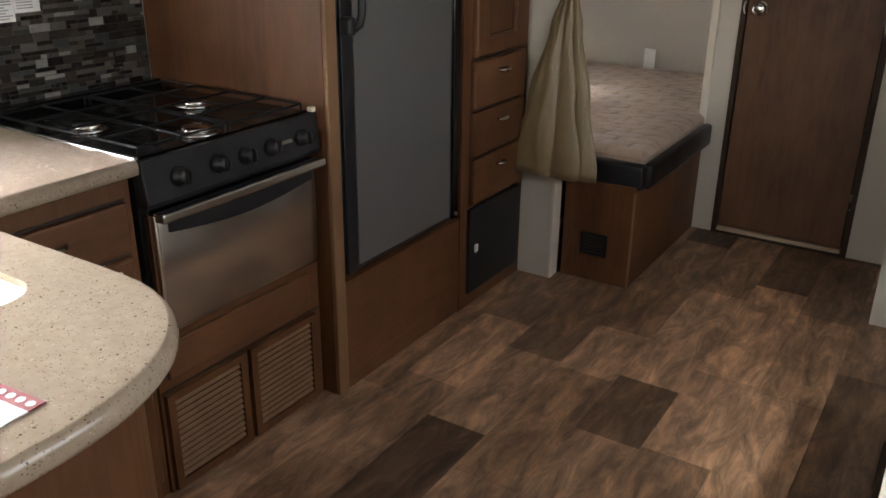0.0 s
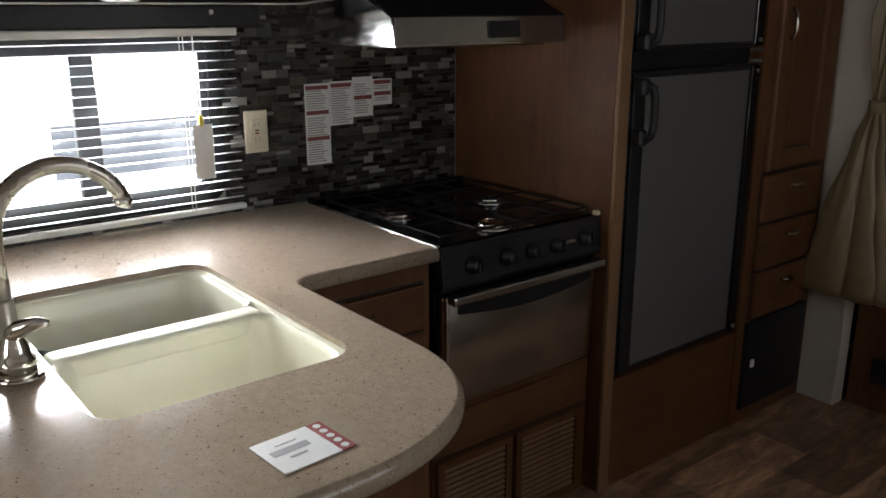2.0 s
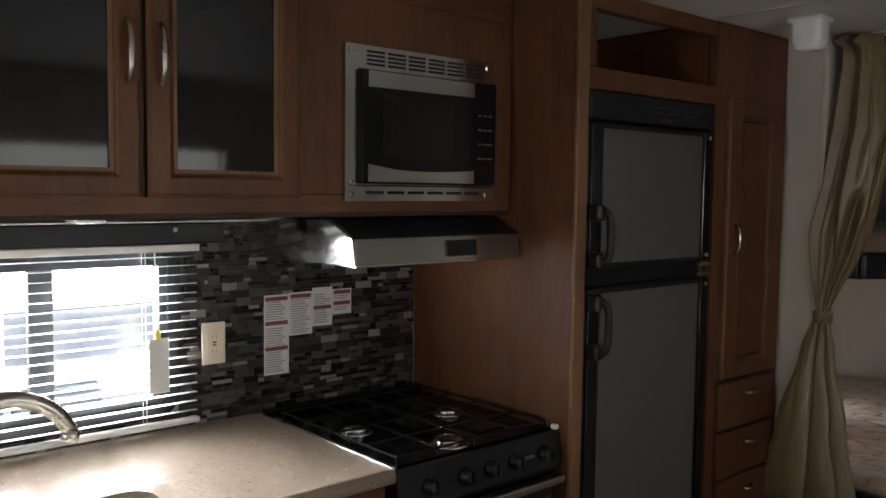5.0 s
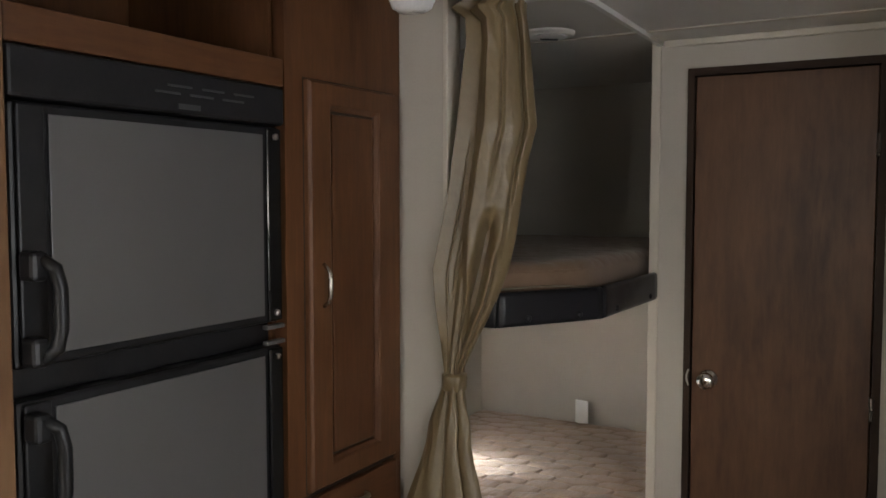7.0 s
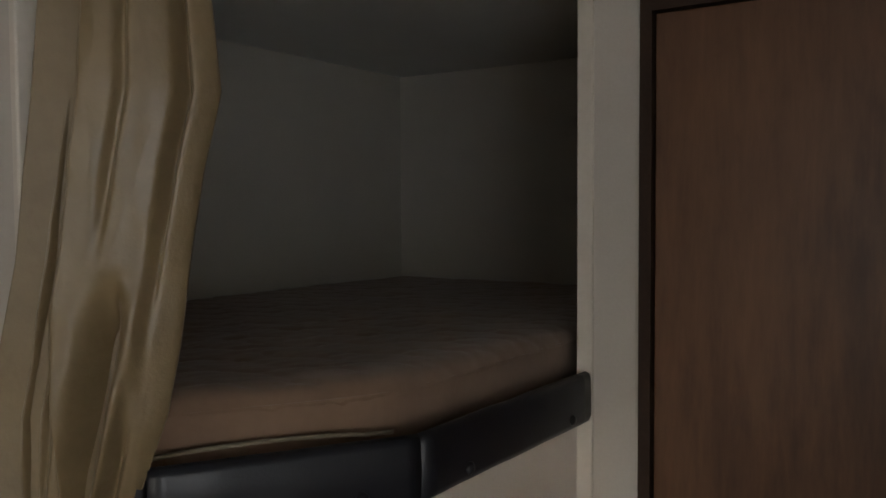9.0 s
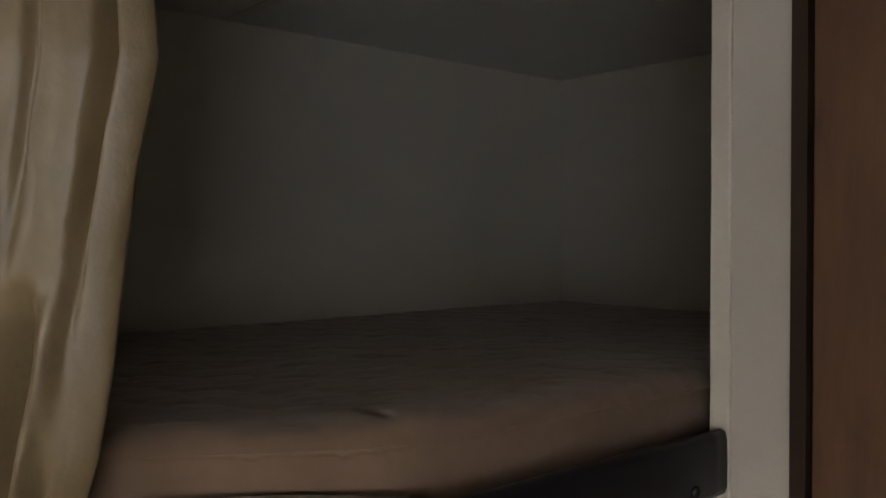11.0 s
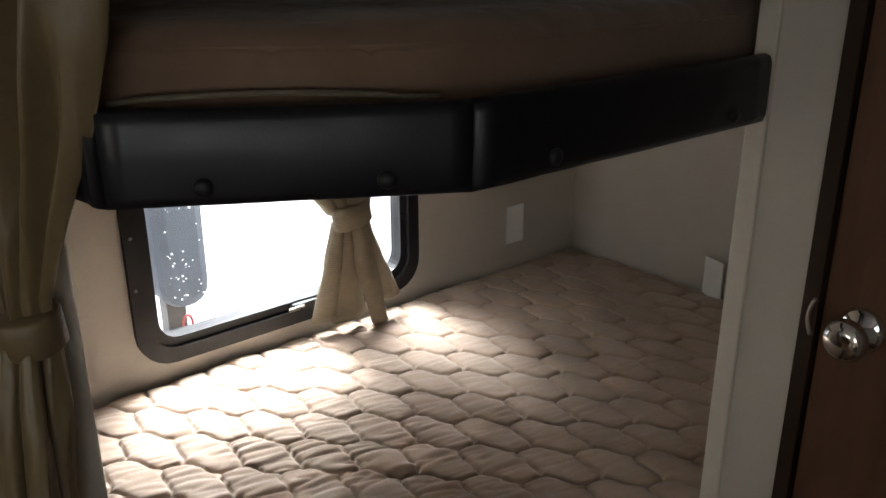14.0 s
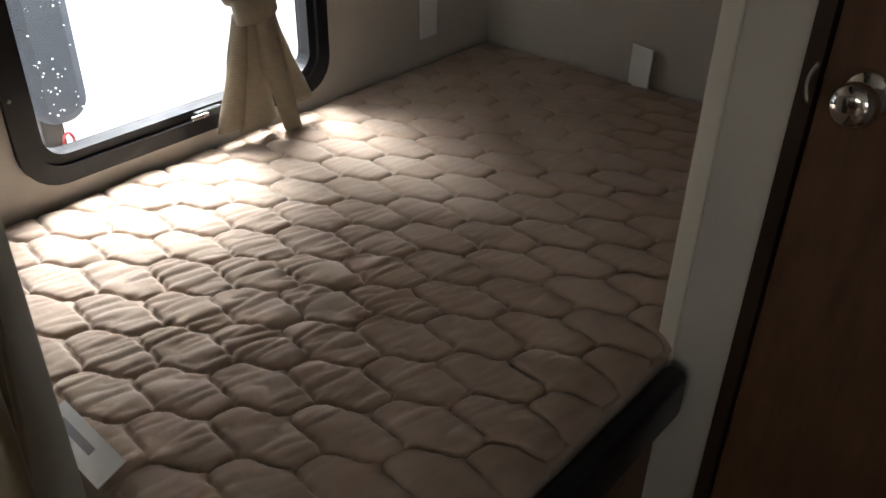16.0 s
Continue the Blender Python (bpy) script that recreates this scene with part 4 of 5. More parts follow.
# wall outlet and safety labels
def wall_plate(name, label, m, socket=True):
    """A plate facing +x at the pose m."""
    p = thing(name, m.translation, label, "outlet")
    part("plate", moved(box(0.0, 0.006, -0.036, 0.036, -0.060, 0.060, 0.003), m), IVORY if socket else WHITE, p)
    if socket:
        part("socket_face", moved(box(0.006, 0.009, -0.017, 0.017, -0.034, 0.034, 0.001), m), IVORY, p)
        for z in (-0.020, 0.020):
            for y in (-0.006, 0.006):
                part("slot", moved(box(0.009, 0.0096, y - 0.001, y + 0.001, z - 0.005, z + 0.005), m), INK, p)
        for z, c in ((0.004, BLACK), (-0.004, RED)):
            part("button", moved(box(0.009, 0.0105, -0.006, 0.006, z - 0.002, z + 0.002), m), c, p)
    return p


wall_plate("wall_outlet", "ivory two-socket outlet plate on the tiled backsplash", pose(0.0075, -0.162, 1.117))
for k, (y0, y1, z0, z1, bands) in enumerate(((0.0, 0.084, 1.000, 1.240, (1.228, 1.155, 1.078)), (0.085, 0.166, 1.112, 1.243, (1.231,)), (0.167, 0.240, 1.132, 1.252, (1.190,)), (0.241, 0.312, 1.163, 1.243, (1.233, 1.198)))):
    lb = thing("safety_label", (0.008, (y0 + y1) / 2, z0), "white printed safety label with red headings on the backsplash", "label", "safety labels")
    part("sheet", box(0.0074, 0.0084, y0, y1, z0, z1), PAPER, lb)
    for b in bands:
        part("heading", box(0.0084, 0.0088, y0 + 0.004, y1 - 0.004, b - 0.006, b + 0.006), DARK_RED, lb)
    z, rng = z1 - 0.022, random.Random(k)
    while z > z0 + 0.008:
        if all(abs(z - b) > 0.010 for b in bands):
            part("print_line", box(0.0084, 0.0087, y0 + 0.006, y1 - rng.uniform(0.006, 0.03), z - 0.0016, z + 0.0016), INK, lb)
        z -= 0.0072

# ---- bunks ----
def quilt(x, y):
    """Depth below the top of a quilted pattern of S-edged diamond cells, at x and y in metres."""
    ax, ay, bx, by = 0.0800, 0.0830, 0.0812, -0.0612
    det = ax * by - ay * bx
    px, py = x - 0.738, y - 2.481
    s, t = (px * by - py * bx) / det, (ax * py - ay * px) / det
    lean = 0.150 * np.sin(2 * np.pi * t) + 0.030 * np.sin(4 * np.pi * t)
    ds = np.abs((s + lean + 0.5) % 1.0 - 0.5) * 0.105
    dt = np.abs((t + 0.11 * np.sin(2 * np.pi * s) + 0.5) % 1.0 - 0.5) * 0.101
    d = np.minimum(ds, dt)
    return 0.0105 * np.exp(-d / 0.0024) + 0.0050 * np.exp(-d / 0.011)


def crease(x, y):
    """Slanting wrinkles, deepest where the ticking has been pushed together."""
    worn = math.exp(-((x - 0.62) ** 2 + (y - 2.25) ** 2) / 0.10) + 0.25
    n1 = noise.noise(Vector((y * 8 + x * 4, (x - 0.25 * y) * 46, 1.0)))
    return 0.0105 * worn * (abs(n1) ** 0.6 - 0.45)


def mattress_top(outline_x, y0, y1, z, step, puff=1.0):
    """A quilted sheet; outline_x(y) gives its far edge in x. Edges roll down."""
    bm = bmesh.new()
    ny = int((y1 - y0) / step)
    nx = int(1.15 / step)
    ys = np.linspace(y0, y1, ny + 1)
    rows = []
    for y in ys:
        xe = outline_x(y)
        xs = np.linspace(0.012, xe, nx + 1)
        edge = np.minimum(np.minimum(xe - xs, y - y0), np.minimum(xs - 0.005, y1 - y) + 0.012)
        roll = 0.03 * np.exp(-np.maximum(edge, 0) / 0.014)
        wr = np.array([noise.noise(Vector((x * 9, y * 9, z))) * 0.004 + noise.noise(Vector((x * 34, y * 20, z))) * 0.0013 for x in xs])
        cr = np.array([crease(x, y) for x in xs]) * puff
        zs = z - puff * quilt(xs, y + 0 * xs) - roll + wr + cr
        rows.append([bm.verts.new((x, y, h)) for x, h in zip(xs, zs)])
    for p, q in zip(rows, rows[1:]):
        for k in range(nx):
            bm.faces.new((p[k], p[k + 1], q[k + 1], q[k]))
    return bm


LOW_Z = 0.548
lm = thing("lower_bunk_mattress", (0.55, 2.7, 0.43), "tan-brown quilted mattress lying on the lower bunk", "mattress")
part("quilted_top", mattress_top(lambda y: 1.148, 1.868, 3.592, LOW_Z, 0.0035), TICKING, lm, smooth=True)
part("side_band", prism(rounded(0.008, 1.146, 1.87, 3.59, 0.03), "z", 0.432, LOW_Z - 0.026, 0.006), TICKING, lm, smooth=False)
lab = part("sewn_label", moved(box(-0.085, 0.085, -0.024, 0.024, -0.001, 0.0012), Matrix.Translation((0.645, 1.884, LOW_Z - 0.008)) @ pose(0, 0, 0, 24, 0, -2)), PAPER, lm, "white sewn-on mattress label")
part("print_bar", moved(box(-0.06, 0.03, -0.004, 0.008, 0.0012, 0.0016), Matrix.Translation((0.645, 1.884, LOW_Z - 0.008)) @ pose(0, 0, 0, 24, 0, -2)), INK, lab)
lb = thing("lower_bunk", (0.55, 2.7, 0.0), "brown wood bunk base with a black vinyl edge", "bunk bed")
part("front_panel", box(0.864, 1.150, 1.806, 1.822, 0.003, 0.42, 0.002), CABINET, lb)
part("side_panel", box(1.132, 1.150, 1.823, 2.640, 0.003, 0.42, 0.002), CABINET_H, lb)
part("corner_strip", box(1.146, 1.156, 1.802, 1.812, 0.003, 0.40, 0.002), CABINET_EDGE, lb)
part("deck", box(0.005, 1.130, 1.824, 3.595, 0.40, 0.430), CABINET_H, lb)
part("front_bolster", box(0.864, 1.172, 1.812, 1.864, 0.405, 0.505, 0.016, seg=4), VINYL, lb, "padded black vinyl edge", True)
part("side_bolster", box(1.150, 1.190, 1.850, 2.636, 0.405, 0.505, 0.016, seg=4), VINYL, lb, "padded black vinyl edge", True)
vt = thing("heat_vent", (1.0, 1.802, 0.1), "black square heat vent in the bunk base", "vent")
part("frame", ring([(0.945, 0.115), (1.055, 0.115), (1.055, 0.205), (0.945, 0.205)], [(0.957, 0.127), (1.043, 0.127), (1.043, 0.193), (0.957, 0.193)], "y", 1.798, 1.806), BLACK, vt)
part("backing", box(0.957, 1.043, 1.8035, 1.8055, 0.127, 0.193), CAVITY, vt)
for k in range(5):
    part("slat", box(0.957, 1.043, 1.799, 1.803, 0.136 + 0.012 * k, 0.141 + 0.012 * k), BLACK, vt)

# upper bunk
UP0, UP1 = 1.262, 1.356
ub = thing("upper_bunk", (0.55, 2.7, UP0), "upper bunk with a padded black vinyl front rail", "bunk bed")
deck = [(0.003, 1.806), (0.864, 1.806), (0.930, 1.826), (1.106, 2.112), (1.112, 2.640), (1.112, 3.596), (0.003, 3.596)]
part("deck", prism(deck, "z", UP0 + 0.012, UP0 + 0.052), TRIM, ub)


def padded(p, q, name):
    """A cushion-fronted board between two plan points, bulging outwards."""
    p, q = Vector((*p, 0)), Vector((*q, 0))
    along = (q - p).normalized()
    p, q = p - along * 0.003, q + along * 0.004
    out = Vector((along.y, -along.x, 0))
    n, m = 16, 12
    bm = bmesh.new()
    rows = []
    for k in range(n + 1):
        s = k / n
        row = []
        for j in range(m):
            a = 2 * math.pi * j / m
            h = math.copysign(abs(math.sin(a)) ** 0.45, math.sin(a))
            w = math.copysign(abs(math.cos(a)) ** 0.6, math.cos(a))
            puff = 0.93 + 0.07 * (1 - (2 * s - 1) ** 8)
            wob = 0.0025 * noise.noise(Vector((s * 7, j * 0.7, p.x * 9)))
            row.append(bm.verts.new(p + (q - p) * s + out * (0.010 + (0.013 * puff + wob) * w) + Vector((0, 0, (UP0 + UP1) / 2 + (UP1 - UP0) / 2 * h * (1 + wob * 6)))))
        rows.append(row)
    for a, b in zip(rows, rows[1:]):
        for j in range(m):
            bm.faces.new((a[j], a[(j + 1) % m], b[(j + 1) % m], b[j]))
    bm.faces.new(rows[0])
    bm.faces.new(rows[-1])
    return part(name, bm, VINYL, ub, "padded black vinyl", True)


CORNERS = [(0.866, 1.818), (0.948, 1.826), (1.122, 2.116), (1.128, 2.636)]
rails = [padded(a, b, "rail") for a, b in zip(CORNERS, CORNERS[1:])]  # pieces meet at the corners
for (x, y), seg in (((0.993, 1.899), 1), ((1.082, 2.047), 1), ((1.124, 2.225), 2), ((1.128, 2.560), 2)):
    a, b = Vector((*CORNERS[seg], 0)), Vector((*CORNERS[seg + 1], 0))
    along = (b - a).normalized()
    out = Vector((along.y, -along.x, 0))
    m = Matrix.Translation(Vector((x, y, 1.283)) + out * 0.020) @ out.to_track_quat("Z", "Y").to_matrix().to_4x4()
    part("button", lathe([(0.0098, 0.0), (0.0094, 0.004), (0.0065, 0.007), (0.0025, 0.008)], m, 16), BLACK, rails[seg], "round black button", True)


def upper_edge(y):
    """The upper mattress's far edge: a slanted front that bends softly into the long side."""
    a, b = 0.905 + (y - 1.835) * 0.65, 1.090
    return -0.022 * math.log(math.exp(-a / 0.022) + math.exp(-b / 0.022))


um = thing("upper_bunk_mattress", (0.55, 2.7, 1.315), "brown quilted mattress lying on the upper bunk", "mattress")
part("quilted_top", mattress_top(upper_edge, 1.835, 3.592, 1.430, 0.009, 0.38), DARK_TICKING, um, smooth=True)
side = [(0.008, 1.838)] + [(upper_edge(1.838 + k * 0.02) - 0.002, 1.838 + k * 0.02) for k in range(40)] + [(1.088, 3.59), (0.008, 3.59)]
part("side_band", prism(side, "z", UP0 + 0.053, 1.404), DARK_TICKING, um, smooth=False)
bow = [(0.928 + 0.168 * s, 1.838 + 0.27 * s, 1.355 + 0.007 * math.sin(math.pi * min(1, s * 1.15)) ** 0.6) for s in (k / 16 for k in range(17))]
part("piping", tube(bow, 0.003, 8), SHEER, um, "pale piping along the front seam", True)

# plates by the bunk
sw = wall_plate("wall_switch", "white blank wall plate beside the bunk window", pose(0.002, 3.322, 0.676), False)
ot = wall_plate("wall_outlet", "white plate propped against the rear wall on the lower bunk", pose(0.545, 3.578, 0.592, 0, 0, -104), False)

# curtain in the bunk window
def draped(name, label, stations, folds, material, parent, n=96, seed=1.0):
    """Gathered cloth: stations are (centre, half width, half depth, angle) from top to bottom."""
    bm = bmesh.new()
    rows = []
    steps = 10
    for i in range((len(stations) - 1) * steps + 1):
        f = i / steps
        k = min(int(f), len(stations) - 2)
        s = f - k
        s = s * s * (3 - 2 * s)
        (c0, w0, d0, a0), (c1, w1, d1, a1) = stations[k], stations[k + 1]
        c = Vector(c0).lerp(Vector(c1), f - k)
        w, d, ang = w0 + (w1 - w0) * s, d0 + (d1 - d0) * s, radians(a0 + (a1 - a0) * s)
        row = []
        for j in range(n):
            th = 2 * math.pi * j / n
            phi = th + 0.30 * math.sin(2 * th + seed) + 0.16 * math.sin(f * 1.3 + seed)
            lobe = abs(math.cos(0.5 * folds * phi)) ** 0.38
            deep = 0.78 + 0.8 * noise.noise(Vector((math.cos(th) * 1.3, math.sin(th) * 1.3, f * 0.8 + seed * 5)))
            rip = 1.12 - 0.80 * min(1.0, max(0.12, deep)) * (1 - lobe)
            crush = noise.noise(Vector((math.cos(th) * 2.6, math.sin(th) * 2.6 + f * 0.7, f * 0.9 + seed * 7)))
            rip += 0.20 * (0.35 - abs(crush)) + 0.012 * noise.noise(Vector((math.cos(th) * 7, math.sin(th) * 7, f * 6)))
            u, v = w * math.cos(th) * rip, d * math.sin(th) * rip
            row.append(bm.verts.new(c + Vector((u * math.cos(ang) - v * math.sin(ang), u * math.sin(ang) + v * math.cos(ang), 0.012 * noise.noise(Vector((j * 0.13, f, seed)))))))
        rows.append(row)
    for a, b in zip(rows, rows[1:]):
        for j in range(n):
            bm.faces.new((a[j], a[(j + 1) % n], b[(j + 1) % n], b[j]))
    bm.faces.new(rows[0])
    bm.faces.new(rows[-1])
    return part(name, bm, material, parent, label, True)


wc = thing("window_curtain", (0.06, 2.69, 0.53), "beige striped linen curtain tied back at the bunk window", "curtain")


def pleat(name, stations, parent, label=""):
    """One soft fold of cloth: stations are (x, y, z, half width) along its length."""
    bm = bmesh.new()
    rows = []
    for i in range((len(stations) - 1) * 8 + 1):
        k = min(i // 8, len(stations) - 2)
        s = i / 8 - k
        x, y, z, w = (a + (b - a) * (s if n < 3 else s * s * (3 - 2 * s)) for n, (a, b) in enumerate(zip(stations[k], stations[k + 1])))
        row = []
        for j in range(20):
            a = 2 * math.pi * j / 20
            r = 1 + 0.25 * noise.noise(Vector((j * 0.5, i * 0.12, y * 9)))
            row.append(bm.verts.new((x + 0.010 * math.sin(a) * r - 0.006 * math.cos(2 * a), y + w * math.cos(a) * r, z + 0.010 * noise.noise(Vector((j * 0.3, 3.0, y * 20))) * (k > 0))))
        rows.append(row)
    for p, q in zip(rows, rows[1:]):
        for j in range(20):
            bm.faces.new((p[j], p[(j + 1) % 20], q[(j + 1) % 20], q[j]))
    bm.faces.new(rows[0])
    bm.faces.new(rows[-1])
    return part(name, bm, SHEER, parent, label, True)


for a, b, c in (((0.050, 2.648, 0.86, 0.020), (0.046, 2.560, 1.00, 0.046), (0.044, 2.440, 1.20, 0.070)),
                ((0.056, 2.672, 0.86, 0.020), (0.052, 2.622, 1.00, 0.036), (0.050, 2.545, 1.20, 0.070)),
                ((0.070, 2.700, 0.86, 0.030), (0.072, 2.702, 1.00, 0.044), (0.066, 2.690, 1.20, 0.080)),
                ((0.054, 2.730, 0.86, 0.020), (0.050, 2.752, 1.00, 0.034), (0.050, 2.800, 1.20, 0.072))):
    pleat("pleat", (a, b, c), wc)
for a, b, c in (((0.050, 2.658, 0.84, 0.018), (0.048, 2.642, 0.72, 0.030), (0.048, 2.606, 0.585, 0.046)),
                ((0.054, 2.678, 0.84, 0.022), (0.054, 2.676, 0.72, 0.036), (0.056, 2.672, 0.572, 0.052)),
                ((0.072, 2.704, 0.84, 0.026), (0.078, 2.722, 0.70, 0.030), (0.086, 2.752, 0.552, 0.024)),
                ((0.056, 2.726, 0.84, 0.018), (0.054, 2.752, 0.72, 0.032), (0.054, 2.802, 0.600, 0.040))):
    pleat("tail", (a, b, c), wc)
part("tie_band", lathe([(0.046, -0.030), (0.050, -0.026), (0.050, 0.026), (0.046, 0.030)], Matrix.Translation((0.060, 2.690, 0.855)) @ pose(0, 0, 0, 10) @ Matrix.Diagonal((0.62, 1.10, 1, 1)), 24), SHEER, wc, smooth=True)


# bunk curtain
bcn = thing("bunk_curtain", (0.87, 1.72, 0.42), "long khaki satin curtain tied back beside the bunks", "curtain")


def ease(a, b, x):
    x = min(1.0, max(0.0, (x - a) / (b - a)))
    return x * x * (3 - 2 * x)


def gathered_cloth():
    """A wide flat curtain drawn together at its tie: a broad panel over a tucked strip, with a pocket fold."""
    heights = (2.108, 2.088, 2.062, 2.0, 1.90, 1.79, 1.70, 1.60, 1.50, 1.42, 1.33, 1.24, 1.16, 1.115)
    near = (0.052, 0.018, 0.056, 0.058, 0.045, 0.034, 0.022, 0.010, -0.012, -0.028, -0.022, -0.008, 0.002, 0.004)
    far = (0.216, 0.216, 0.218, 0.226, 0.234, 0.244, 0.222, 0.205, 0.191, 0.174, 0.140, 0.094, 0.058, 0.056)
    base, across, out = Vector((0.825, 1.756, 0)), Vector((0.869, 0.494, 0)), Vector((0.494, -0.869, 0))
    bm = bmesh.new()
    rows = []
    n = 120
    for z in np.linspace(2.108, 1.115, 170):
        lo, hi = (float(np.interp(-z, [-h for h in heights], e)) for e in (near, far))
        w = hi - lo
        low = 1 - ease(1.30, 1.58, z)
        crease = 0.30 + 0.18 * low
        pocket = ease(1.20, 1.36, z) * (1 - ease(1.50, 1.60, z))
        head = ease(1.98, 2.06, z)
        row = []
        for j in range(2 * n):
            front = j < n
            u = (j + 0.5) / n if front else (2 * n - j - 0.5) / n
            d = 0.014 + 0.030 * (1 - u)
            if front:
                d += 0.20 * w * math.sin(math.pi * u) ** 0.6
                d -= 0.030 * (w / 0.2) * (1 - ease(crease - 0.03, crease + 0.035, u))
                d += 0.009 * (w / 0.18) * math.cos(2 * math.pi * u / 0.11 + z * 1.5) * (1 - ease(0.22, 0.32, u))
                for c, deep in ((0.07, 0.014), (0.16, 0.024), (0.25, 0.018)):
                    d -= deep * (w / 0.18) * math.exp(-((u - c - 0.015 * math.sin(z * 7 + c * 40)) / 0.026) ** 2)
                d -= 0.022 * ease(1.45, 1.70, z) * math.exp(-((u - 0.84) / 0.028) ** 2)
                d -= 0.012 * ease(1.55, 1.75, z) * math.exp(-((u - 0.55 - 0.10 * (z - 1.8)) / 0.030) ** 2)
                c = 0.64 - 0.10 * (1.6 - z)
                side = (u - c) / (0.10 if u < c else 0.055)
                d -= 0.048 * pocket * math.exp(-side * side)
                d += 0.016 * pocket * math.exp(-((u - c - 0.15) / 0.05) ** 2)
                for k, c in enumerate((0.14, 0.30, 0.62, 0.80)):
                    d -= 0.016 * low * (w / 0.15) * math.exp(-((u - c - 0.04 * math.sin(z * 9 + k)) / 0.035) ** 2)
                d += 0.009 * head * math.cos(2 * math.pi * 3.2 * u)
                d += 0.006 * noise.noise(Vector((u * 3.0, z * 7, 2.0))) + 0.0035 * (0.3 - abs(noise.noise(Vector((u * 7 + z * 4, z * 11, 5.0)))))
            else:
                d -= 0.010 * math.sin(math.pi * u)
            q = base + across * (lo + w * u) + out * d
            row.append(bm.verts.new((q.x, q.y, z + 0.006 * head * math.sin(u * 17))))
        rows.append(row)
    m = 2 * n
    for a, b in zip(rows, rows[1:]):
        for j in range(m):
            bm.faces.new((a[j], a[(j + 1) % m], b[(j + 1) % m], b[j]))
    bm.faces.new(rows[0])
    bm.faces.new(rows[-1])
    return bm


part("upper_cloth", gathered_cloth(), CURTAIN, bcn, smooth=True)
draped("lower_cloth", "", [((0.862, 1.752, 1.13), 0.026, 0.026, 0), ((0.860, 1.735, 1.0), 0.055, 0.036, 0), ((0.856, 1.705, 0.75), 0.108, 0.042, 0), ((0.853, 1.684, 0.455), 0.165, 0.044, 0)], 5, CURTAIN, bcn, n=144, seed=1.7)
part("tie_band", lathe([(0.031, -0.022), (0.034, -0.018), (0.034, 0.018), (0.031, 0.022)], pose(0.862, 1.752, 1.125, 6, 4), 24), CURTAIN, bcn, smooth=True)
for k in range(4):
    part("glider", box(0.860 + k * 0.025, 0.868 + k * 0.025, 1.835 + k * 0.012, 1.862 + k * 0.012, 2.085, 2.112, 0.002), BLACK if k % 2 else WHITE, bcn)

# ceiling: curtain track, seams, fixtures
tk = thing("curtain_track", (1.1, 2.2, 2.105), "white curved ceiling curtain track around the bunk opening", "curtain track")
track = [(0.862, 1.835), (1.06, 1.835)] + [(1.06 + 0.10 * math.sin(radians(a)), 1.935 - 0.10 * math.cos(radians(a))) for a in range(10, 91, 10)] + [(1.148, 2.644)]
bm = bmesh.new()
for (ax, ay), (bx2, by2) in zip(track, track[1:]):
    d = Vector((bx2 - ax, by2 - ay, 0))
    seg = box(-0.002, d.length + 0.002, -0.008, 0.008, 2.104, TOP - 0.0005)
    merge(bm, moved(seg, Matrix.Translation((ax, ay, 0)) @ pose(0, 0, 0, 0, 0, math.degrees(math.atan2(d.y, d.x)))))
part("rail", bm, WHITE, tk)
for y in (2.45, 1.23, 0.01, -1.21):
    alone("trim", box(0.72 if y < 1.8 else 0.01, 2.0 if y > 2 else ROOM_RIGHT, y - 0.012, y + 0.012, TOP - 0.004, TOP - 0.0005, 0.001), TRIM, "pale ceiling seam strip", "trim", "structure")
alone("trim", box(1.165, 2.0, DOOR_Y - 0.018, DOOR_Y - 0.001, TOP - 0.022, TOP - 0.0005, 0.004), TRIM, "pale cove trim above the bathroom door", "trim", "structure")


def ceiling_disc(x, y, label):
    d = thing("ceiling_light", (x, y, TOP), label, "ceiling light", "round ceiling lights")
    part("housing", lathe([(0.080, 0.0), (0.080, -0.006), (0.072, -0.013), (0.060, -0.014)], pose(x, y, TOP - 0.0005), 32), WHITE, d, smooth=False)
    part("lens", lathe([(0.058, -0.0146), (0.050, -0.018), (0.020, -0.021)], pose(x, y, TOP - 0.0005), 32), FROST, d, smooth=True)
    part("switch", moved(box(-0.028, 0.028, -0.004, 0.004, -0.004, 0.004, 0.002), pose(x, y, TOP - 0.022, 0, 0, 35)), BLACK, d)
    return d


ceiling_disc(0.89, 2.31, "round white ceiling light above the bunk, switched off")
ceiling_disc(0.89, 0.82, "round white ceiling light above the galley, switched off")
ceiling_disc(1.32, 1.50, "round white ceiling light in the aisle, switched off")
dt = thing("ceiling_detector", (0.92, 1.45, TOP), "white translucent plastic cup-shaped ceiling detector", "detector")
bm = bmesh.new()
rows = []
for w, z, r in ((0.058, TOP - 0.0005, 0.012), (0.058, TOP - 0.014, 0.012), (0.050, TOP - 0.016, 0.018), (0.048, TOP - 0.075, 0.022), (0.042, TOP - 0.095, 0.024), (0.030, TOP - 0.103, 0.02)):
    rows.append([bm.verts.new((x, y, z)) for x, y in rounded(0.92 - w, 0.92 + w, 1.45 - w * 0.8, 1.45 + w * 0.8, r)])
for a, b in zip(rows, rows[1:]):
    for k in range(len(a)):
        bm.faces.new((a[k], a[(k + 1) % len(a)], b[(k + 1) % len(a)], b[k]))
bm.faces.new(rows[0])
bm.faces.new(rows[-1])
part("cover", bm, FROST, dt, smooth=True)

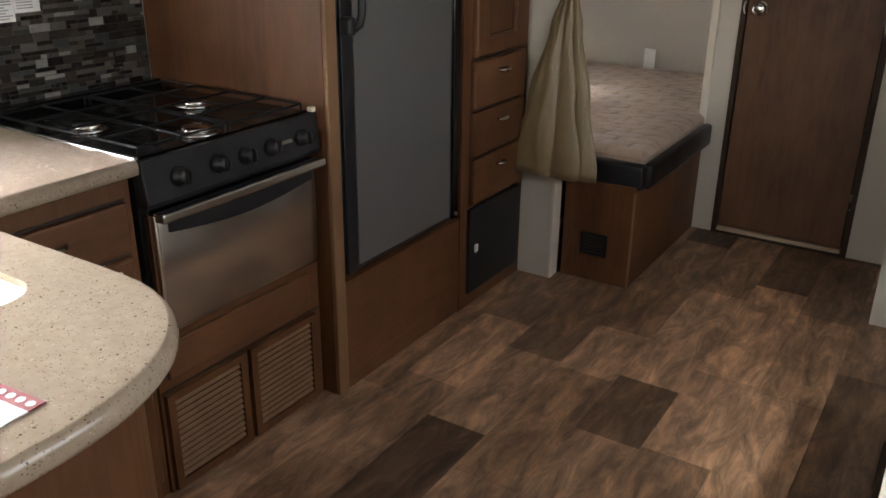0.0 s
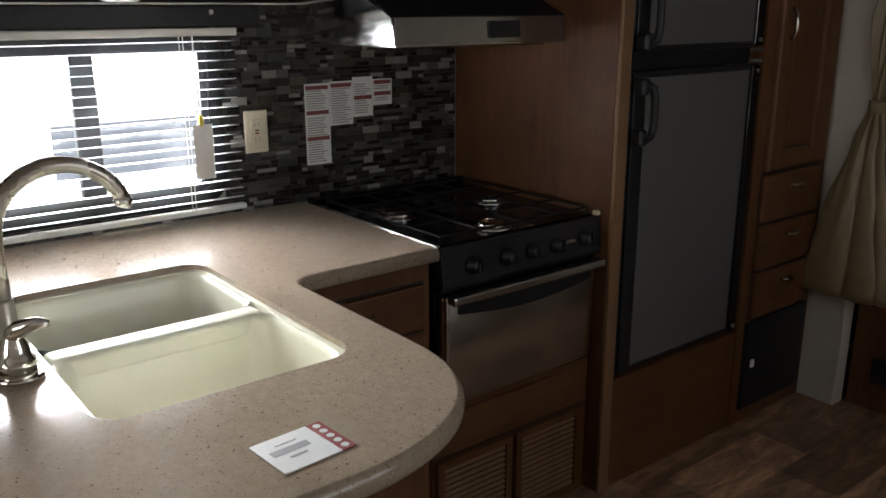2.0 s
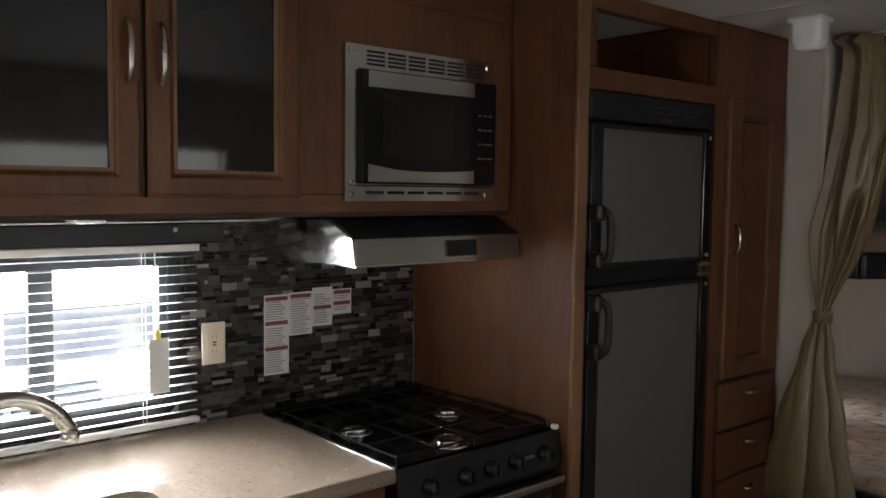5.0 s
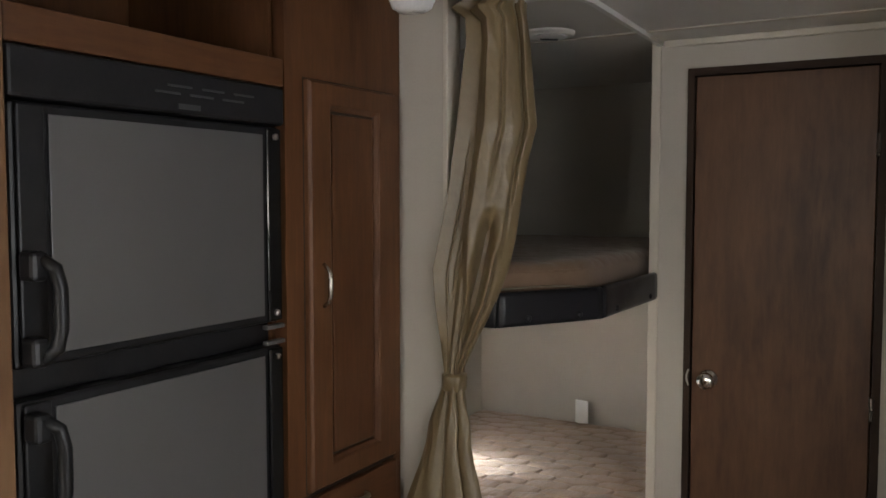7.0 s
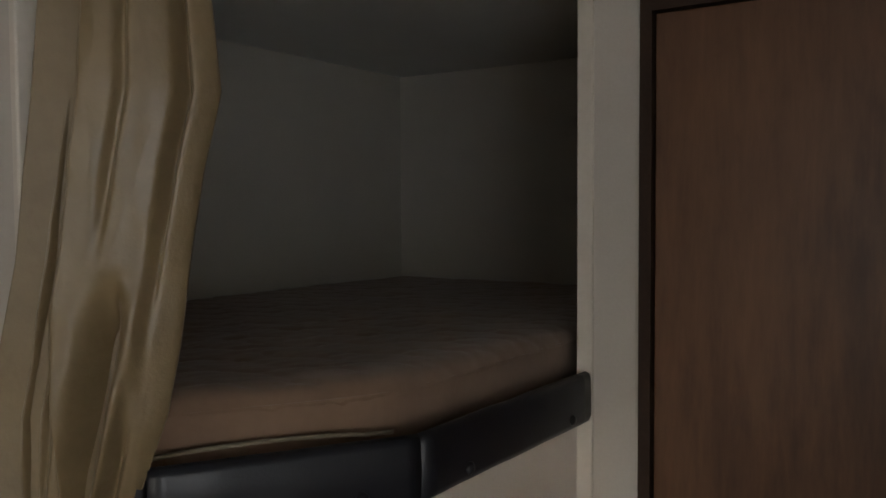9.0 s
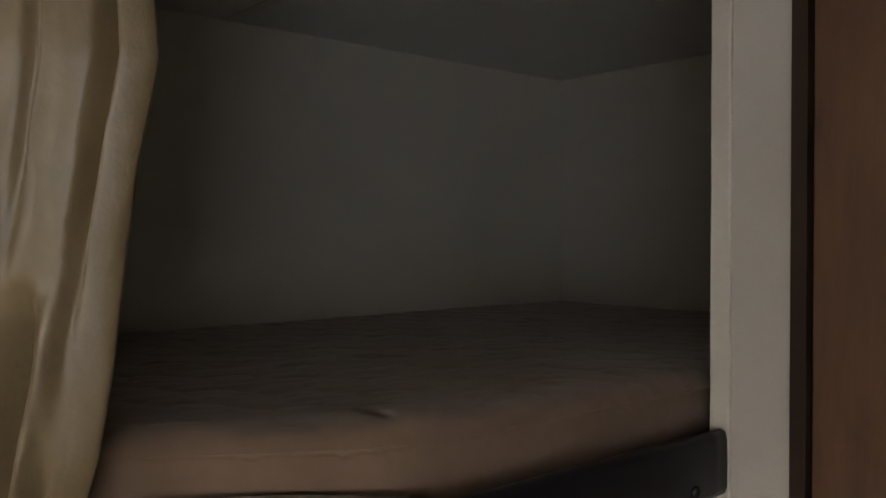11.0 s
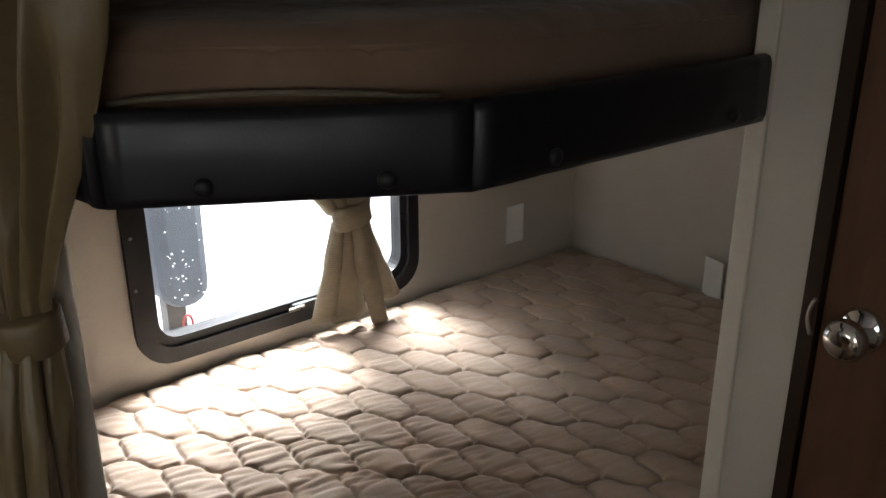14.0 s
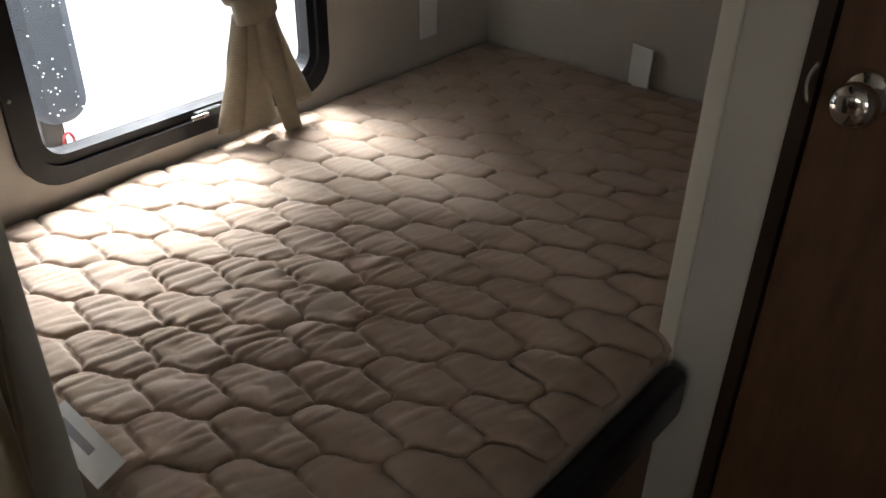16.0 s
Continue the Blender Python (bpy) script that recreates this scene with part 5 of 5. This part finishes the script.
# ---- backsplash tiles ----
bs = thing("backsplash", (0.002, -0.4, CT), "mosaic backsplash of dark brown and grey glass tiles", "backsplash", kind="structure")
HOLE = (-0.985, -0.262, 0.935, 1.43)
part("grout_bed", ring([(-1.70, CT + 0.0005), (0.574, CT + 0.0005), (0.574, 1.486), (-1.70, 1.486)], [(HOLE[0], HOLE[2]), (HOLE[1], HOLE[2]), (HOLE[1], HOLE[3]), (HOLE[0], HOLE[3])], "x", 0.0005, 0.0035), GROUT, bs)
rng = random.Random(11)
forms = {}
rest = bmesh.new()
made = 0
ROW = 0.0232
z = CT + 0.002


def lay_tile(y, y1, z0, h):
    """One tile; the middle of the wall has single tiles, the rest one field."""
    global made
    if y1 - y < 0.008 or (y1 > HOLE[0] and y < HOLE[1] and z0 + h > HOLE[2] and z0 < HOLE[3]):
        return
    proud = 0.0062 + rng.choice((0, 0, 0.0004, 0.0009))
    if made < 290 and -0.13 < y and z0 < 1.36 and y1 < 0.45:
        key = (round(y1 - y, 4), proud, h)
        if key not in forms:
            o = forms[key] = part("tile", box(0.0036, proud, 0.0, y1 - y - 0.0020, 0.0, h - 0.0020, 0.0007, seg=1), TILE, bs)
        else:
            o = new("tile", forms[key].data)
            o.parent = bs
            o.matrix_parent_inverse = forms[key].matrix_parent_inverse.copy()
        o.location = (0, y, z0)
        made += 1
    else:
        box(0.0036, proud, y, y1 - 0.0020, z0, z0 + h - 0.0020, bm=rest)


while z + ROW < 1.486:
    y = -1.70 + rng.uniform(0, 0.04)
    while y < 0.572:
        y1 = min(y + rng.choice((0.026, 0.036, 0.048, 0.048, 0.062)), 0.572)
        if rng.random() < 0.42:
            lay_tile(y, y1, z, ROW)
        else:
            cutpoint = y + (y1 - y) * rng.choice((0.4, 0.6, 1.0, 1.0))
            lay_tile(y, cutpoint, z, ROW / 2)
            lay_tile(cutpoint, y1, z, ROW / 2)
            lay_tile(y, y1, z + ROW / 2, ROW / 2)
        y = y1
    z += ROW
tagged(part("tile_field", rest, TILE, bs), kind="stuff")

# ---- plank floor ----
fl = thing("floor", (1.4, 0.0, 0.0), "brown vinyl plank floor with mixed wood tones", "floor", kind="structure")
part("underlay", box(0.0, ROOM_RIGHT, FRONT, REAR, -0.05, -0.004), GROOVE, fl)
rng = random.Random(5)
shapes = {}
W = 0.197
JOINTS = {1: 1.32, 2: 0.645, 3: 1.12, 4: 0.825, 5: 0.84}
TONES = {2: (0, 3), 3: (0, 2), 4: (3, 1), 5: (0, 2), 1: (1, 0)}


def lay_plank(x, y, length, w, tone):
    key = (length, round(w, 3), tone)
    if key not in shapes:
        o = shapes[key] = part("plank", box(0.0, w - 0.0008, 0.0, length - 0.0008, -0.004, 0.0, 0.0005, seg=1), PLANKS[tone], fl)
    else:
        o = new("plank", shapes[key].data)
        o.parent = fl
        o.matrix_parent_inverse = shapes[key].matrix_parent_inverse.copy()
    o.location = (x, y, 0)


x, col = 0.588, 0
while x < ROOM_RIGHT:
    w = min(W, ROOM_RIGHT - x)
    joint = JOINTS.get(col, rng.uniform(0.2, 1.0))
    above, below = TONES.get(col, (rng.randrange(4), rng.randrange(4)))
    y = joint
    while y < 2.66:
        length = rng.choice((0.35, 0.50, 0.65, 0.80))
        lay_plank(x, y, length, w, above)
        y, above = y + length, rng.choice((0, 1, 1, 2, 3))
    y = joint
    while y > FRONT:
        length = min(rng.choice((0.35, 0.50, 0.65, 0.80)), round(y - FRONT, 3))
        if length < 0.01:
            break
        y -= length
        lay_plank(x, y, length, w, below)
        below = rng.choice((0, 1, 1, 2, 3))
    col += 1
    x += W
